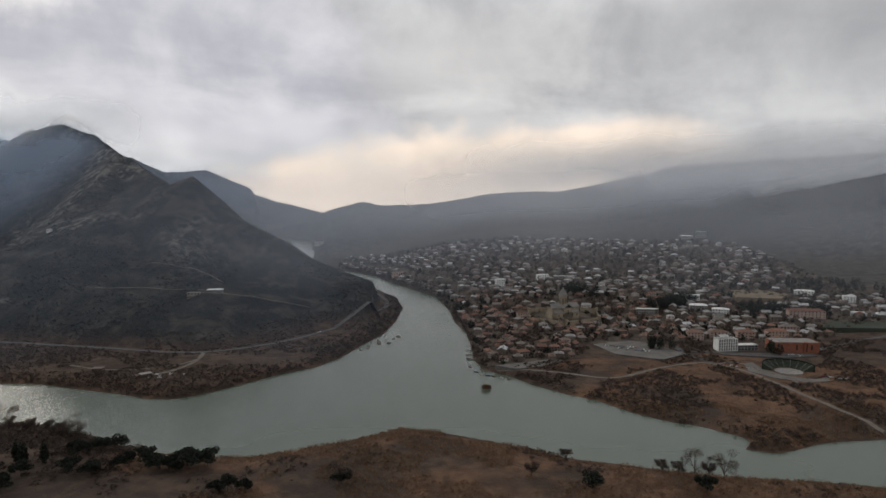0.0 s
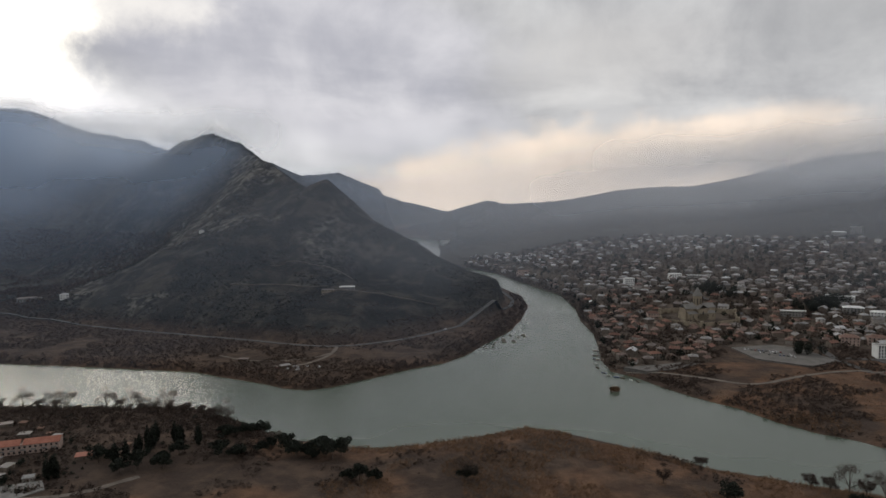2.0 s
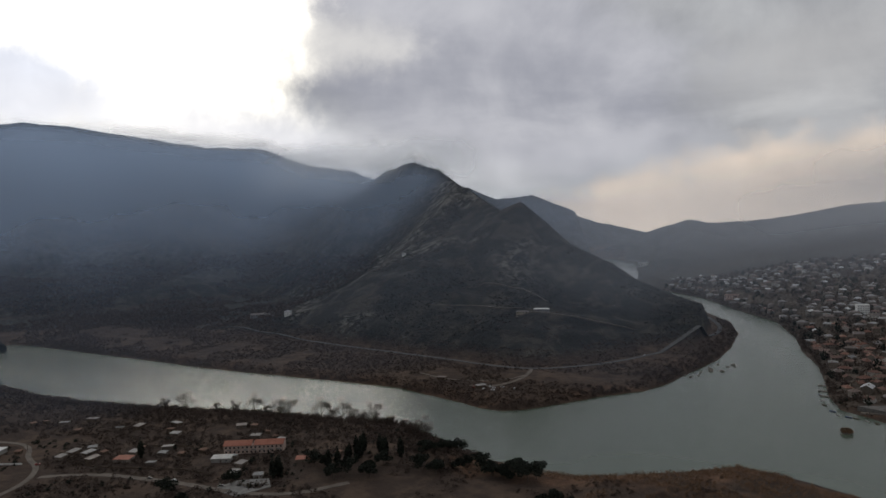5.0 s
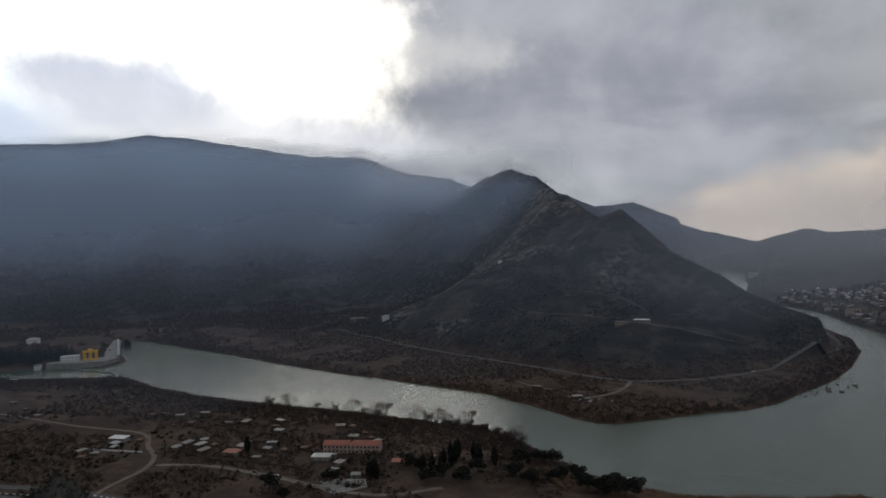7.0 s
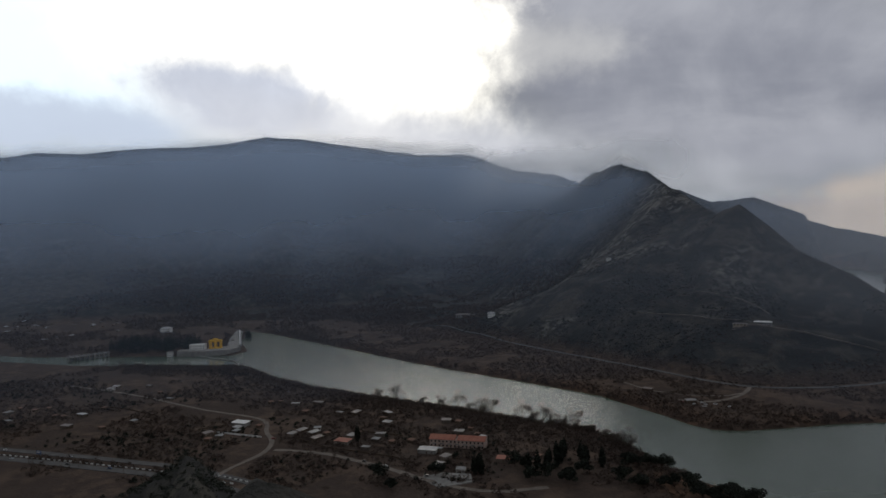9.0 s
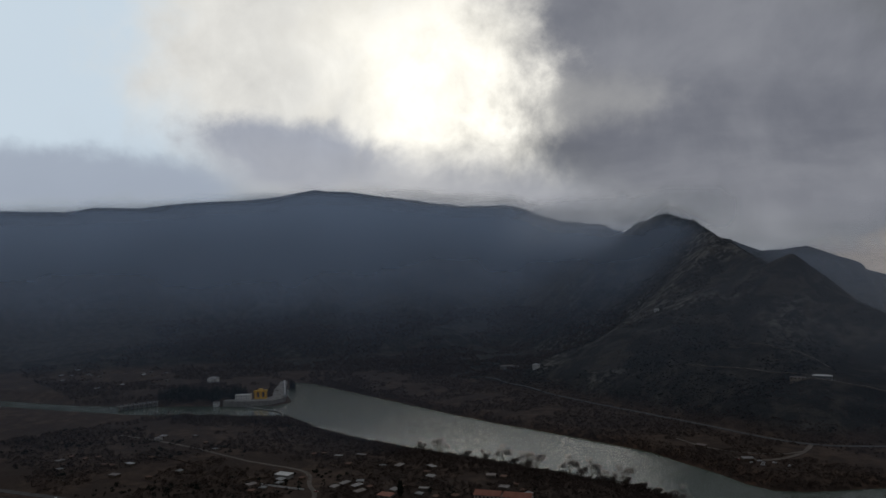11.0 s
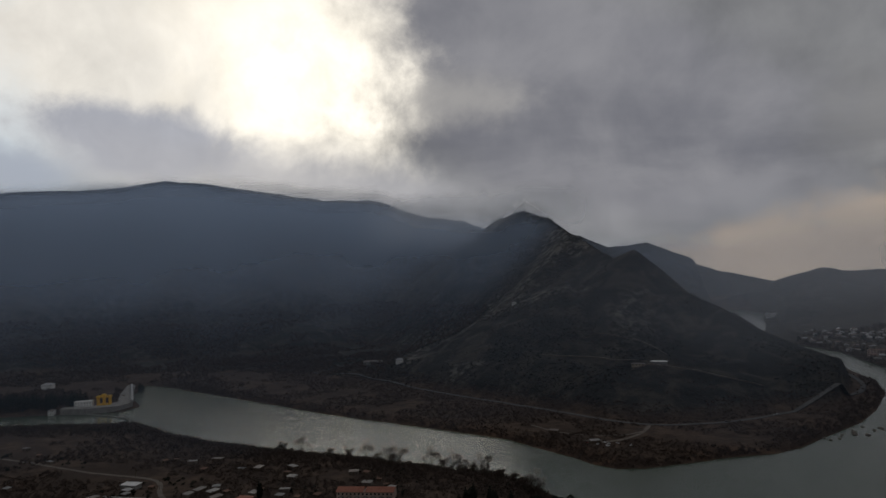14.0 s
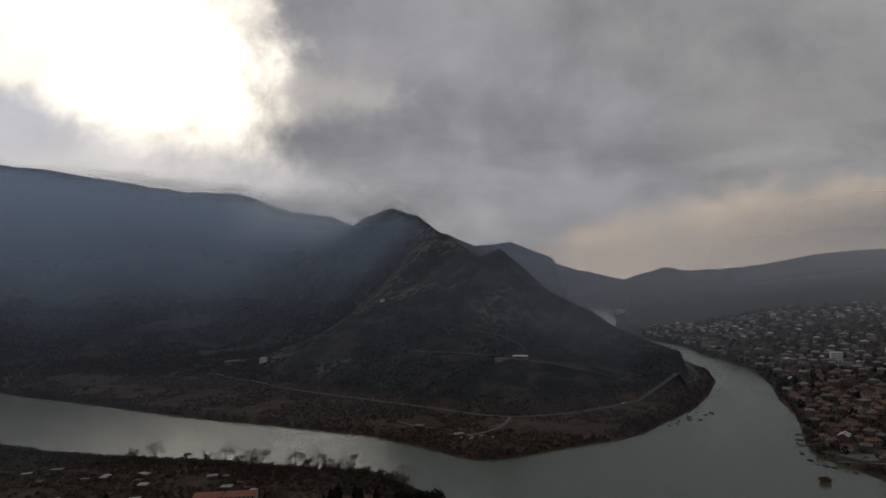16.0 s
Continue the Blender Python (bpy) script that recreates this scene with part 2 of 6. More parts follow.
def make_sky():
    world = bpy.data.worlds.new("sky")
    world.use_nodes = True
    scene.world = world
    t = world.node_tree
    t.nodes.clear()
    out = t.nodes.new("ShaderNodeOutputWorld")
    clear = t.nodes.new("ShaderNodeTexSky")
    clear.sky_type, clear.sun_disc = "NISHITA", False
    clear.sun_elevation, clear.sun_rotation = radians(SUN_EL), radians(-SUN_AZ)
    back = t.nodes.new("ShaderNodeBackground")
    back.inputs[1].default_value = 0.10
    t.links.new(clear.outputs[0], back.inputs[0])
    way = t.nodes.new("ShaderNodeTexCoord").outputs["Generated"]
    sep = t.nodes.new("ShaderNodeSeparateXYZ")
    t.links.new(way, sep.inputs[0])
    x, y, z = sep.outputs
    az = m(t, "MULTIPLY", m(t, "ARCTAN2", m(t, "MULTIPLY", x, -1.0), y), 57.2958)
    el = m(t, "MULTIPLY", m(t, "ARCSINE", z), 57.2958)
    # cloud layer seen in perspective
    lift = m(t, "ADD", m(t, "MAXIMUM", z, 0.0), 0.16)
    flat = t.nodes.new("ShaderNodeCombineXYZ")
    t.links.new(m(t, "DIVIDE", x, lift), flat.inputs[0])
    t.links.new(m(t, "DIVIDE", y, lift), flat.inputs[1])
    t.links.new(m(t, "MULTIPLY", z, 1.5), flat.inputs[2])
    big = noise_tex(t, flat.outputs[0], 0.75, 5, 0.52, 0.3)
    fine = noise_tex(t, way, 7.0, 7, 0.58, 0.25)
    puff = noise_tex(t, way, 17.0, 6, 0.6, 0.2)
    wob = m(t, "ADD", m(t, "MULTIPLY", m(t, "SUBTRACT", fine, 0.5), 15.0), m(t, "MULTIPLY", m(t, "SUBTRACT", puff, 0.5), 6.0))
    wob2 = m(t, "ADD", m(t, "MULTIPLY", m(t, "SUBTRACT", big, 0.5), 12.0), m(t, "MULTIPLY", m(t, "SUBTRACT", puff, 0.5), 7.0))

    def blob(a0, e0, wa, we, soft=0.6, lean=0.0):
        """A soft oval of sky about a bearing, with a ragged edge: 1 within, 0 outside."""
        da = m(t, "SUBTRACT", m(t, "ADD", az, wob), a0)
        de = m(t, "ADD", m(t, "SUBTRACT", m(t, "ADD", el, m(t, "MULTIPLY", wob2, 0.45)), e0), m(t, "MULTIPLY", da, lean))
        q = m(t, "SQRT", m(t, "ADD", m(t, "POWER", m(t, "DIVIDE", da, wa), 2.0), m(t, "POWER", m(t, "DIVIDE", de, we), 2.0)))
        return ease(t, 1.0 + soft, 1.0 - soft, q)

    tone = m(t, "ADD", m(t, "MULTIPLY", big, 0.6), m(t, "MULTIPLY", fine, 0.4))
    grey = blend(t, ease(t, 0.32, 0.66, tone), (0.36, 0.365, 0.385), (0.70, 0.70, 0.70))
    grey = blend(t, m(t, "MULTIPLY", blob(-30, 13, 15, 4.5, 0.8), 0.5), grey, (0.33, 0.335, 0.345))
    grey = blend(t, m(t, "MULTIPLY", blob(-2, 10.5, 8, 3, 0.8), 0.5), grey, (0.74, 0.72, 0.70))
    # pale sky on the far side of the gap
    grey = blend(t, m(t, "MULTIPLY", blob(80, 18, 26, 10, 0.5), 0.95), grey, (1.75, 1.95, 2.05))
    # heavy dark bank beside the gap
    grey = blend(t, m(t, "MULTIPLY", blob(25, 14.5, 19, 9.5, 0.3, -0.32), 0.9), grey, blend(t, ease(t, 0.35, 0.65, tone), (0.44, 0.445, 0.50), (0.72, 0.71, 0.745)))
    # warm strip over the far hills
    grey = blend(t, m(t, "MULTIPLY", blob(-3, 0.6, 22, 4.9, 0.25, 0.06), 0.95), grey, blend(t, fine, (1.22, 0.99, 0.78), (0.95, 0.83, 0.72)))
    # the gap with the veiled sun
    grey = blend(t, m(t, "MULTIPLY", blob(57, 20, 16, 11, 0.28), 0.97), grey, blend(t, puff, (1.65, 1.55, 1.38), (2.6, 2.45, 2.15)))
    grey = blend(t, blob(48, 16, 8.0, 9.0, 0.7), grey, blend(t, puff, (2.2, 2.02, 1.66), (4.2, 3.9, 3.3)))
    # lit fringe on the edge of the bank
    grey = blend(t, m(t, "MULTIPLY", blob(35.5, 14.5, 5, 2.2, 0.8), 0.6), grey, (1.1, 1.05, 0.97))
    # dark cloudlet before it, the low band and the cloud sitting on the mountain
    grey = blend(t, m(t, "MULTIPLY", blob(78, 9.3, 14, 2.2, 0.5), 0.9), grey, (1.0, 1.08, 1.22))
    grey = blend(t, m(t, "MULTIPLY", blob(61, 12.0, 8.5, 2.5, 0.4, -0.18), 0.92), grey, blend(t, puff, (0.80, 0.84, 0.96), (1.1, 1.13, 1.24)))
    grey = blend(t, m(t, "MULTIPLY", blob(46, 8.0, 17, 2.4, 0.9, -0.18), 0.85), grey, blend(t, puff, (0.95, 0.95, 1.0), (1.4, 1.36, 1.34)))
    cloud = t.nodes.new("ShaderNodeBackground")
    t.links.new(grey, cloud.inputs[0])
    cloud.inputs[1].default_value = 1.0
    mix = t.nodes.new("ShaderNodeMixShader")
    cover = ease(t, 0.16, 0.34, big)
    t.links.new(cover, mix.inputs[0])
    t.links.new(back.outputs[0], mix.inputs[1])
    t.links.new(cloud.outputs[0], mix.inputs[2])
    t.links.new(mix.outputs[0], out.inputs[0])


make_sky()
sun = new("sun", bpy.data.lights.new("sun", "SUN"))
sun.data.energy, sun.data.angle, sun.data.color = 0.6, radians(32), (1.0, 0.91, 0.78)
sun.matrix_world = look(SUN_WAY * 3000, (0, 0, 0))

# ---- materials ----


def material(name, rough=0.9, metal=0.0, spec=0.3):
    mat = bpy.data.materials.new(name)
    mat.use_nodes = True
    t = mat.node_tree
    b = t.nodes["Principled BSDF"]
    b.inputs["Roughness"].default_value, b.inputs["Metallic"].default_value = rough, metal
    b.inputs["Specular IOR Level"].default_value = spec
    return mat, t, b


def place_of(t):
    return t.nodes.new("ShaderNodeTexCoord").outputs["Object"]


def bump(t, b, height, strength, distance):
    n = t.nodes.new("ShaderNodeBump")
    n.inputs["Strength"].default_value, n.inputs["Distance"].default_value = strength, distance
    t.links.new(height, n.inputs["Height"])
    t.links.new(n.outputs[0], b.inputs["Normal"])


def plain_material(name, c1, c2, scale=1.0, rough=0.85, metal=0.0, relief=0.02, spec=0.3, per_object=0.0):
    """Two tones mixed by grain and by large stains, with a little relief."""
    mat, t, b = material(name, rough, metal, spec)
    p = place_of(t)
    fine, large = noise_tex(t, p, scale * 4, 4), noise_tex(t, p, scale * 0.45, 3)
    f = m(t, "ADD", m(t, "MULTIPLY", fine, 0.5), m(t, "MULTIPLY", large, 0.5))
    col = blend(t, ease(t, 0.36, 0.64, f), c1, c2)
    if per_object:
        rnd = t.nodes.new("ShaderNodeObjectInfo").outputs["Random"]
        col = blend(t, m(t, "MULTIPLY", rnd, per_object), col, c2)
    t.links.new(col, b.inputs["Base Color"])
    bump(t, b, fine, 0.4, relief)
    return mat


def ramp(t, value, stops):
    n = t.nodes.new("ShaderNodeValToRGB")
    e = n.color_ramp.elements
    while len(e) < len(stops):
        e.new(0.5)
    for k, (pos, col) in enumerate(stops):
        e[k].position, e[k].color = pos, (*col, 1)
    t.links.new(value, n.inputs[0])
    return n.outputs[0]


def random_material(name, stops, rough=0.85, island=False, scale=1.0):
    """One colour a piece, out of a ramp, with stains."""
    mat, t, b = material(name, rough)
    rnd = t.nodes.new("ShaderNodeNewGeometry").outputs["Random Per Island"] if island else t.nodes.new("ShaderNodeObjectInfo").outputs["Random"]
    n = noise_tex(t, place_of(t), scale, 4)
    col = blend(t, 1.0, ramp(t, rnd, stops), blend(t, ease(t, 0.3, 0.7, n), (0.62, 0.6, 0.58), (1.1, 1.1, 1.1)), "MULTIPLY")
    t.links.new(col, b.inputs["Base Color"])
    return mat


def land_material():
    mat, t, b = material("winter_land", 1.0, 0, 0.1)
    p = place_of(t)

    def mask(name):
        n = t.nodes.new("ShaderNodeAttribute")
        n.attribute_name = name
        return n.outputs["Fac"]

    n1, n2, n3, n4 = noise_tex(t, p, 0.012, 6, 0.6), noise_tex(t, p, 0.06, 5, 0.65), noise_tex(t, p, 0.35, 4, 0.7), noise_tex(t, p, 0.025, 6, 0.7, 0.6)
    grass = blend(t, ease(t, 0.35, 0.65, n2), (0.050, 0.037, 0.030), (0.098, 0.069, 0.052))
    grass = blend(t, ease(t, 0.42, 0.62, n1), grass, blend(t, n3, (0.034, 0.027, 0.024), (0.076, 0.054, 0.042)))
    reed = blend(t, ease(t, 0.35, 0.65, n2), (0.092, 0.055, 0.038), (0.158, 0.094, 0.060))
    reed = blend(t, m(t, "MULTIPLY", ease(t, 0.5, 0.62, n4), 0.8), reed, (0.06, 0.042, 0.032))
    scrub = blend(t, ease(t, 0.44, 0.66, n4), (0.022, 0.022, 0.021), (0.062, 0.055, 0.045))
    scrub = blend(t, m(t, "MULTIPLY", ease(t, 0.52, 0.7, n3), 0.6), scrub, (0.03, 0.029, 0.024))
    rock = blend(t, n3, (0.085, 0.078, 0.066), (0.19, 0.172, 0.148))
    wood = blend(t, ease(t, 0.35, 0.65, n2), (0.030, 0.030, 0.028), (0.062, 0.056, 0.048))
    town = blend(t, ease(t, 0.35, 0.65, n2), (0.06, 0.05, 0.042), (0.13, 0.105, 0.085))
    col = blend(t, mask("reed"), grass, reed)
    col = blend(t, mask("town"), col, town)
    col = blend(t, mask("scrub"), col, scrub)
    col = blend(t, mask("wood"), col, wood)
    col = blend(t, m(t, "MULTIPLY", mask("rock"), ease(t, 0.45, 0.6, n2)), col, rock)
    col = blend(t, mask("snow"), col, (0.6, 0.62, 0.66))
    t.links.new(col, b.inputs["Base Color"])
    bump(t, b, m(t, "ADD", n2, m(t, "MULTIPLY", n3, 0.4)), 0.9, 3.0)
    return mat


def water_material():
    mat, t, b = material("river_water", 0.16, 0, 0.5)
    p = place_of(t)
    n1 = noise_tex(t, p, 0.004, 3, 0.5, 0.4)
    t.links.new(blend(t, ease(t, 0.3, 0.7, n1), (0.050, 0.072, 0.050), (0.066, 0.086, 0.062)), b.inputs["Base Color"])
    t.links.new(m(t, "ADD", m(t, "MULTIPLY", ease(t, 0.3, 0.7, n1), 0.02), 0.21), b.inputs["Roughness"])
    b.inputs["IOR"].default_value = 1.45
    return mat


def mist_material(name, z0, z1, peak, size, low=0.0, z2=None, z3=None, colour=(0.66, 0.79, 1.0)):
    """See-through tinted sheet standing in for haze or cloud: clear below z0, thickest from z1 up to z2, gone at z3,
    torn by noise.
    """
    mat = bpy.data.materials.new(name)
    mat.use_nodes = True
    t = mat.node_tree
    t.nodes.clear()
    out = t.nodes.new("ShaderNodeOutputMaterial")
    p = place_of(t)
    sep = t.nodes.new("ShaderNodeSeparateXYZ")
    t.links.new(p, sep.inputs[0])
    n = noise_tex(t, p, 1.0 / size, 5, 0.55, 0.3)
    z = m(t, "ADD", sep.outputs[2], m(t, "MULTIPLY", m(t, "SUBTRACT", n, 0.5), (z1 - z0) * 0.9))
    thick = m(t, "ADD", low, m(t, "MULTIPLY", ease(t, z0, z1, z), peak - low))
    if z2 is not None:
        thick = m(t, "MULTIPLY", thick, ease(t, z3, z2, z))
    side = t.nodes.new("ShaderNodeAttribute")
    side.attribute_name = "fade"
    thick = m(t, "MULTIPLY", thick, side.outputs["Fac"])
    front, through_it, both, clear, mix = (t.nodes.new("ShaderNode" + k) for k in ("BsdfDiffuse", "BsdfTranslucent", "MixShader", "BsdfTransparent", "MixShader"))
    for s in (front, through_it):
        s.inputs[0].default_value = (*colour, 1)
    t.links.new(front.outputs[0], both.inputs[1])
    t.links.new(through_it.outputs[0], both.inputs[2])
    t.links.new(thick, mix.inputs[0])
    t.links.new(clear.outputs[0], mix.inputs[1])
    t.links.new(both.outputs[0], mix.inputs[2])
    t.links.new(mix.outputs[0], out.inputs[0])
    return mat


LAND, WATER = land_material(), water_material()
ASPHALT = plain_material("worn_asphalt", (0.055, 0.053, 0.052), (0.095, 0.092, 0.089), 0.3, 0.9)
DIRT = plain_material("pale_dirt_track", (0.10, 0.083, 0.069), (0.165, 0.14, 0.118), 0.25, 0.95)
CONCRETE = plain_material("weathered_concrete", (0.15, 0.145, 0.135), (0.26, 0.25, 0.235), 0.4, 0.85)
PALE = plain_material("pale_sheet", (0.13, 0.13, 0.13), (0.27, 0.27, 0.265), 0.5, 0.7)
WHITE = plain_material("white_paint", (0.55, 0.55, 0.53), (0.74, 0.74, 0.72), 0.5, 0.7)
WALLS = random_material("house_plaster", [(0.0, (0.13, 0.105, 0.088)), (0.45, (0.20, 0.165, 0.135)), (0.7, (0.10, 0.085, 0.072)), (0.9, (0.26, 0.23, 0.20)), (1.0, (0.52, 0.50, 0.47))])
TILES = random_material("red_roof", [(0.0, (0.12, 0.064, 0.048)), (0.3, (0.185, 0.09, 0.064)), (0.55, (0.135, 0.095, 0.08)), (0.8, (0.225, 0.115, 0.082)), (1.0, (0.17, 0.155, 0.145))], 0.8, False, 0.6)
TIN = random_material("tin_roof", [(0.0, (0.17, 0.17, 0.17)), (0.3, (0.14, 0.105, 0.092)), (0.5, (0.30, 0.30, 0.30)), (0.75, (0.18, 0.165, 0.155)), (1.0, (0.50, 0.51, 0.52))], 0.55, False, 0.5)
GLASS = plain_material("dark_window", (0.02, 0.022, 0.026), (0.035, 0.038, 0.042), 1.0, 0.15, 0, 0.0, 0.5)
WOODEN = plain_material("old_wood", (0.06, 0.045, 0.033), (0.12, 0.09, 0.065), 1.0, 0.85)
BRICKRED = plain_material("brick_red_cladding", (0.20, 0.075, 0.045), (0.27, 0.105, 0.065), 0.4, 0.8)
STONE = plain_material("yellow_tuff", (0.20, 0.165, 0.12), (0.32, 0.27, 0.20), 0.25, 0.9)
YELLOW = plain_material("yellow_crane_paint", (0.62, 0.36, 0.03), (0.75, 0.46, 0.05), 0.6, 0.5)
STEEL = plain_material("grey_steel", (0.18, 0.185, 0.19), (0.30, 0.305, 0.31), 0.7, 0.5, 0.4)
TURF = plain_material("sports_turf", (0.028, 0.036, 0.024), (0.042, 0.05, 0.036), 0.08, 0.95)
BARK = plain_material("bare_bark", (0.075, 0.06, 0.05), (0.13, 0.105, 0.085), 1.0, 0.95)
TWIGS = random_material("bare_twigs", [(0.0, (0.042, 0.031, 0.027)), (0.5, (0.068, 0.049, 0.04)), (1.0, (0.105, 0.074, 0.057))], 0.95, True, 0.2)
REEDS = random_material("dry_reeds", [(0.0, (0.12, 0.07, 0.04)), (0.5, (0.17, 0.10, 0.056)), (1.0, (0.24, 0.145, 0.08))], 0.95, True, 0.2)
NEEDLES = random_material("dark_needles", [(0.0, (0.009, 0.013, 0.009)), (0.6, (0.015, 0.020, 0.013)), (1.0, (0.026, 0.030, 0.019))], 0.9, True, 0.2)
JUNIPER = random_material("juniper_scrub", [(0.0, (0.018, 0.02, 0.016)), (0.5, (0.03, 0.031, 0.025)), (1.0, (0.046, 0.045, 0.036))], 0.95, True, 0.2)
BOULDER = plain_material("wet_boulder", (0.09, 0.08, 0.068), (0.17, 0.15, 0.125), 0.6, 0.8)

# ---- building blocks ----


def mesh_from(name, verts, faces, mats):
    me = bpy.data.meshes.new(name)
    me.from_pydata([tuple(v) for v in verts], [], faces)
    for one in mats:
        me.materials.append(one)
    me.update()
    return me


def part(name, bm, mat, parent=None, label=""):
    """Links a bmesh as one mesh object, under a thing or a part."""
    me = bpy.data.meshes.new(name)
    bmesh.ops.recalc_face_normals(bm, faces=bm.faces)
    bm.to_mesh(me)
    bm.free()
    me.materials.append(mat)
    ob = new(name, me)
    ob.parent = parent
    if label:
        ob["label"] = label
    return ob


def box(bm, x0, y0, z0, x1, y1, z1, turn=None, bevel=0.0):
    made = bmesh.ops.create_cube(bm, size=1.0)["verts"]
    bmesh.ops.scale(bm, vec=(x1 - x0, y1 - y0, z1 - z0), verts=made)
    bmesh.ops.translate(bm, vec=((x0 + x1) / 2, (y0 + y1) / 2, (z0 + z1) / 2), verts=made)
    if turn is not None:
        bmesh.ops.transform(bm, matrix=turn, verts=made)
    if bevel:
        bmesh.ops.bevel(bm, geom=list({e for v in made for e in v.link_edges}), offset=bevel, segments=1, affect="EDGES")
    return bm


def boxes(*all_boxes):
    bm = bmesh.new()
    for b in all_boxes:
        box(bm, *b)
    return bm


def tube(bm, p, q, r0, r1, sides=6):
    p, q = Vector(p), Vector(q)
    made = bmesh.ops.create_cone(bm, segments=sides, radius1=r0, radius2=max(r1, 0.005), depth=(q - p).length, cap_ends=True)["verts"]
    bmesh.ops.transform(bm, matrix=Matrix.Translation((p + q) / 2) @ (q - p).to_track_quat("Z", "Y").to_matrix().to_4x4(), verts=made)
    return bm


def prism(bm, outline, z0, z1, turn=None):
    low = [bm.verts.new((x, y, z0)) for x, y in outline]
    high = [bm.verts.new((x, y, z1)) for x, y in outline]
    n = len(outline)
    bm.faces.new(low[::-1])
    bm.faces.new(high)
    for k in range(n):
        bm.faces.new((low[k], low[(k + 1) % n], high[(k + 1) % n], high[k]))
    if turn is not None:
        bmesh.ops.transform(bm, matrix=turn, verts=low + high)
    return bm


def put(ob, x, y, turn=0.0, sink=0.0, z=None):
    ob.matrix_world = pose(x, y, (ground_at(x, y) if z is None else z) - sink, 0, 0, turn)
    return ob


# ---- ground, water ----


def make_ground():
    az = np.concatenate([np.arange(-45, 95, 0.2), np.arange(95, 315, 3.0)])
    r = np.concatenate([np.geomspace(2, 330, 60)[:-1], np.arange(330, 1500, 3.6), np.arange(1500, 2700, 10), np.arange(2700, 4880, 27)])
    A, R = np.meshgrid(np.radians(az), r)
    X, Y = -np.sin(A) * R, np.cos(A) * R
    Z = land(X, Y)
    Z[0] = 193.4
    verts = np.concatenate([np.stack([X.ravel(), Y.ravel(), Z.ravel()], 1), [[0, 0, 193.4]]])
    nr, na = X.shape
    i, k = np.meshgrid(np.arange(nr - 1), np.arange(na), indexing="ij")
    j = (k + 1) % na
    quads = np.stack([i * na + k, (i + 1) * na + k, (i + 1) * na + j, i * na + j], -1).reshape(-1, 4)
    ring = np.arange(na)
    tris = np.stack([ring, (ring + 1) % na, np.full(na, nr * na)], 1)
    me = bpy.data.meshes.new("ground")
    me.vertices.add(len(verts))
    me.vertices.foreach_set("co", verts.ravel())
    nl = quads.size + tris.size
    me.loops.add(nl)
    me.loops.foreach_set("vertex_index", np.concatenate([quads[:, ::-1].ravel(), tris[:, ::-1].ravel()]).astype(np.int32))
    me.polygons.add(len(quads) + len(tris))
    me.polygons.foreach_set("loop_start", np.concatenate([np.arange(len(quads)) * 4, quads.size + np.arange(len(tris)) * 3]).astype(np.int32))
    me.update(calc_edges=True)
    me.polygons.foreach_set("use_smooth", np.ones(len(me.polygons), bool))
    x, y, z = verts.T
    for name, value in covers(x, y, z).items():
        me.attributes.new(name, "FLOAT", "POINT").data.foreach_set("value", np.asarray(value, np.float32))
    me.materials.append(LAND)
    tagged(new("ground", me), "brown winter valley floor and scrubby hills around two rivers", "ground", kind="structure")


TOWN_EDGE = [(40, 748), (105, 748), (150, 775), (175, 845), (310, 850), (330, 850), (470, 850), (640, 960), (900, 1100), (1300, 1500)]
MEADOWS = [[(60, 730), (160, 770), (330, 790), (430, 740), (700, 800), (1000, 1000), (1400, 700), (356, 520), (240, 490), (130, 640)],
           [(-300, 300), (-240, 495), (-140, 480), (-35, 550), (100, 480), (320, 425), (320, 300)]]


# front of the dark woodland at the foot of the long mountain
WOOD_EDGE = [(-2400, 640), (-1600, 700), (-1420, 760), (-1250, 900), (-1080, 925), (-960, 935), (-870, 940), (-800, 1100)]


def in_town(x, y):
    x, y = np.asarray(x, float), np.asarray(y, float)
    edge = np.interp(x, [p[0] for p in TOWN_EDGE], [p[1] for p in TOWN_EDGE])
    r, az = np.hypot(x, y), np.degrees(np.arctan2(-x, y))
    east = inside(x, y, TOWN_BANK[5:16] + [(300, 700), (1800, 900), (2600, 2400), (1400, 2900), (-150, 2600)])
    return east & (y > edge) & (r < 1790 + 150 * smooth(-8, 2, az) - 480 * smooth(-22, -34, az)) & (land(x, y) < 110)


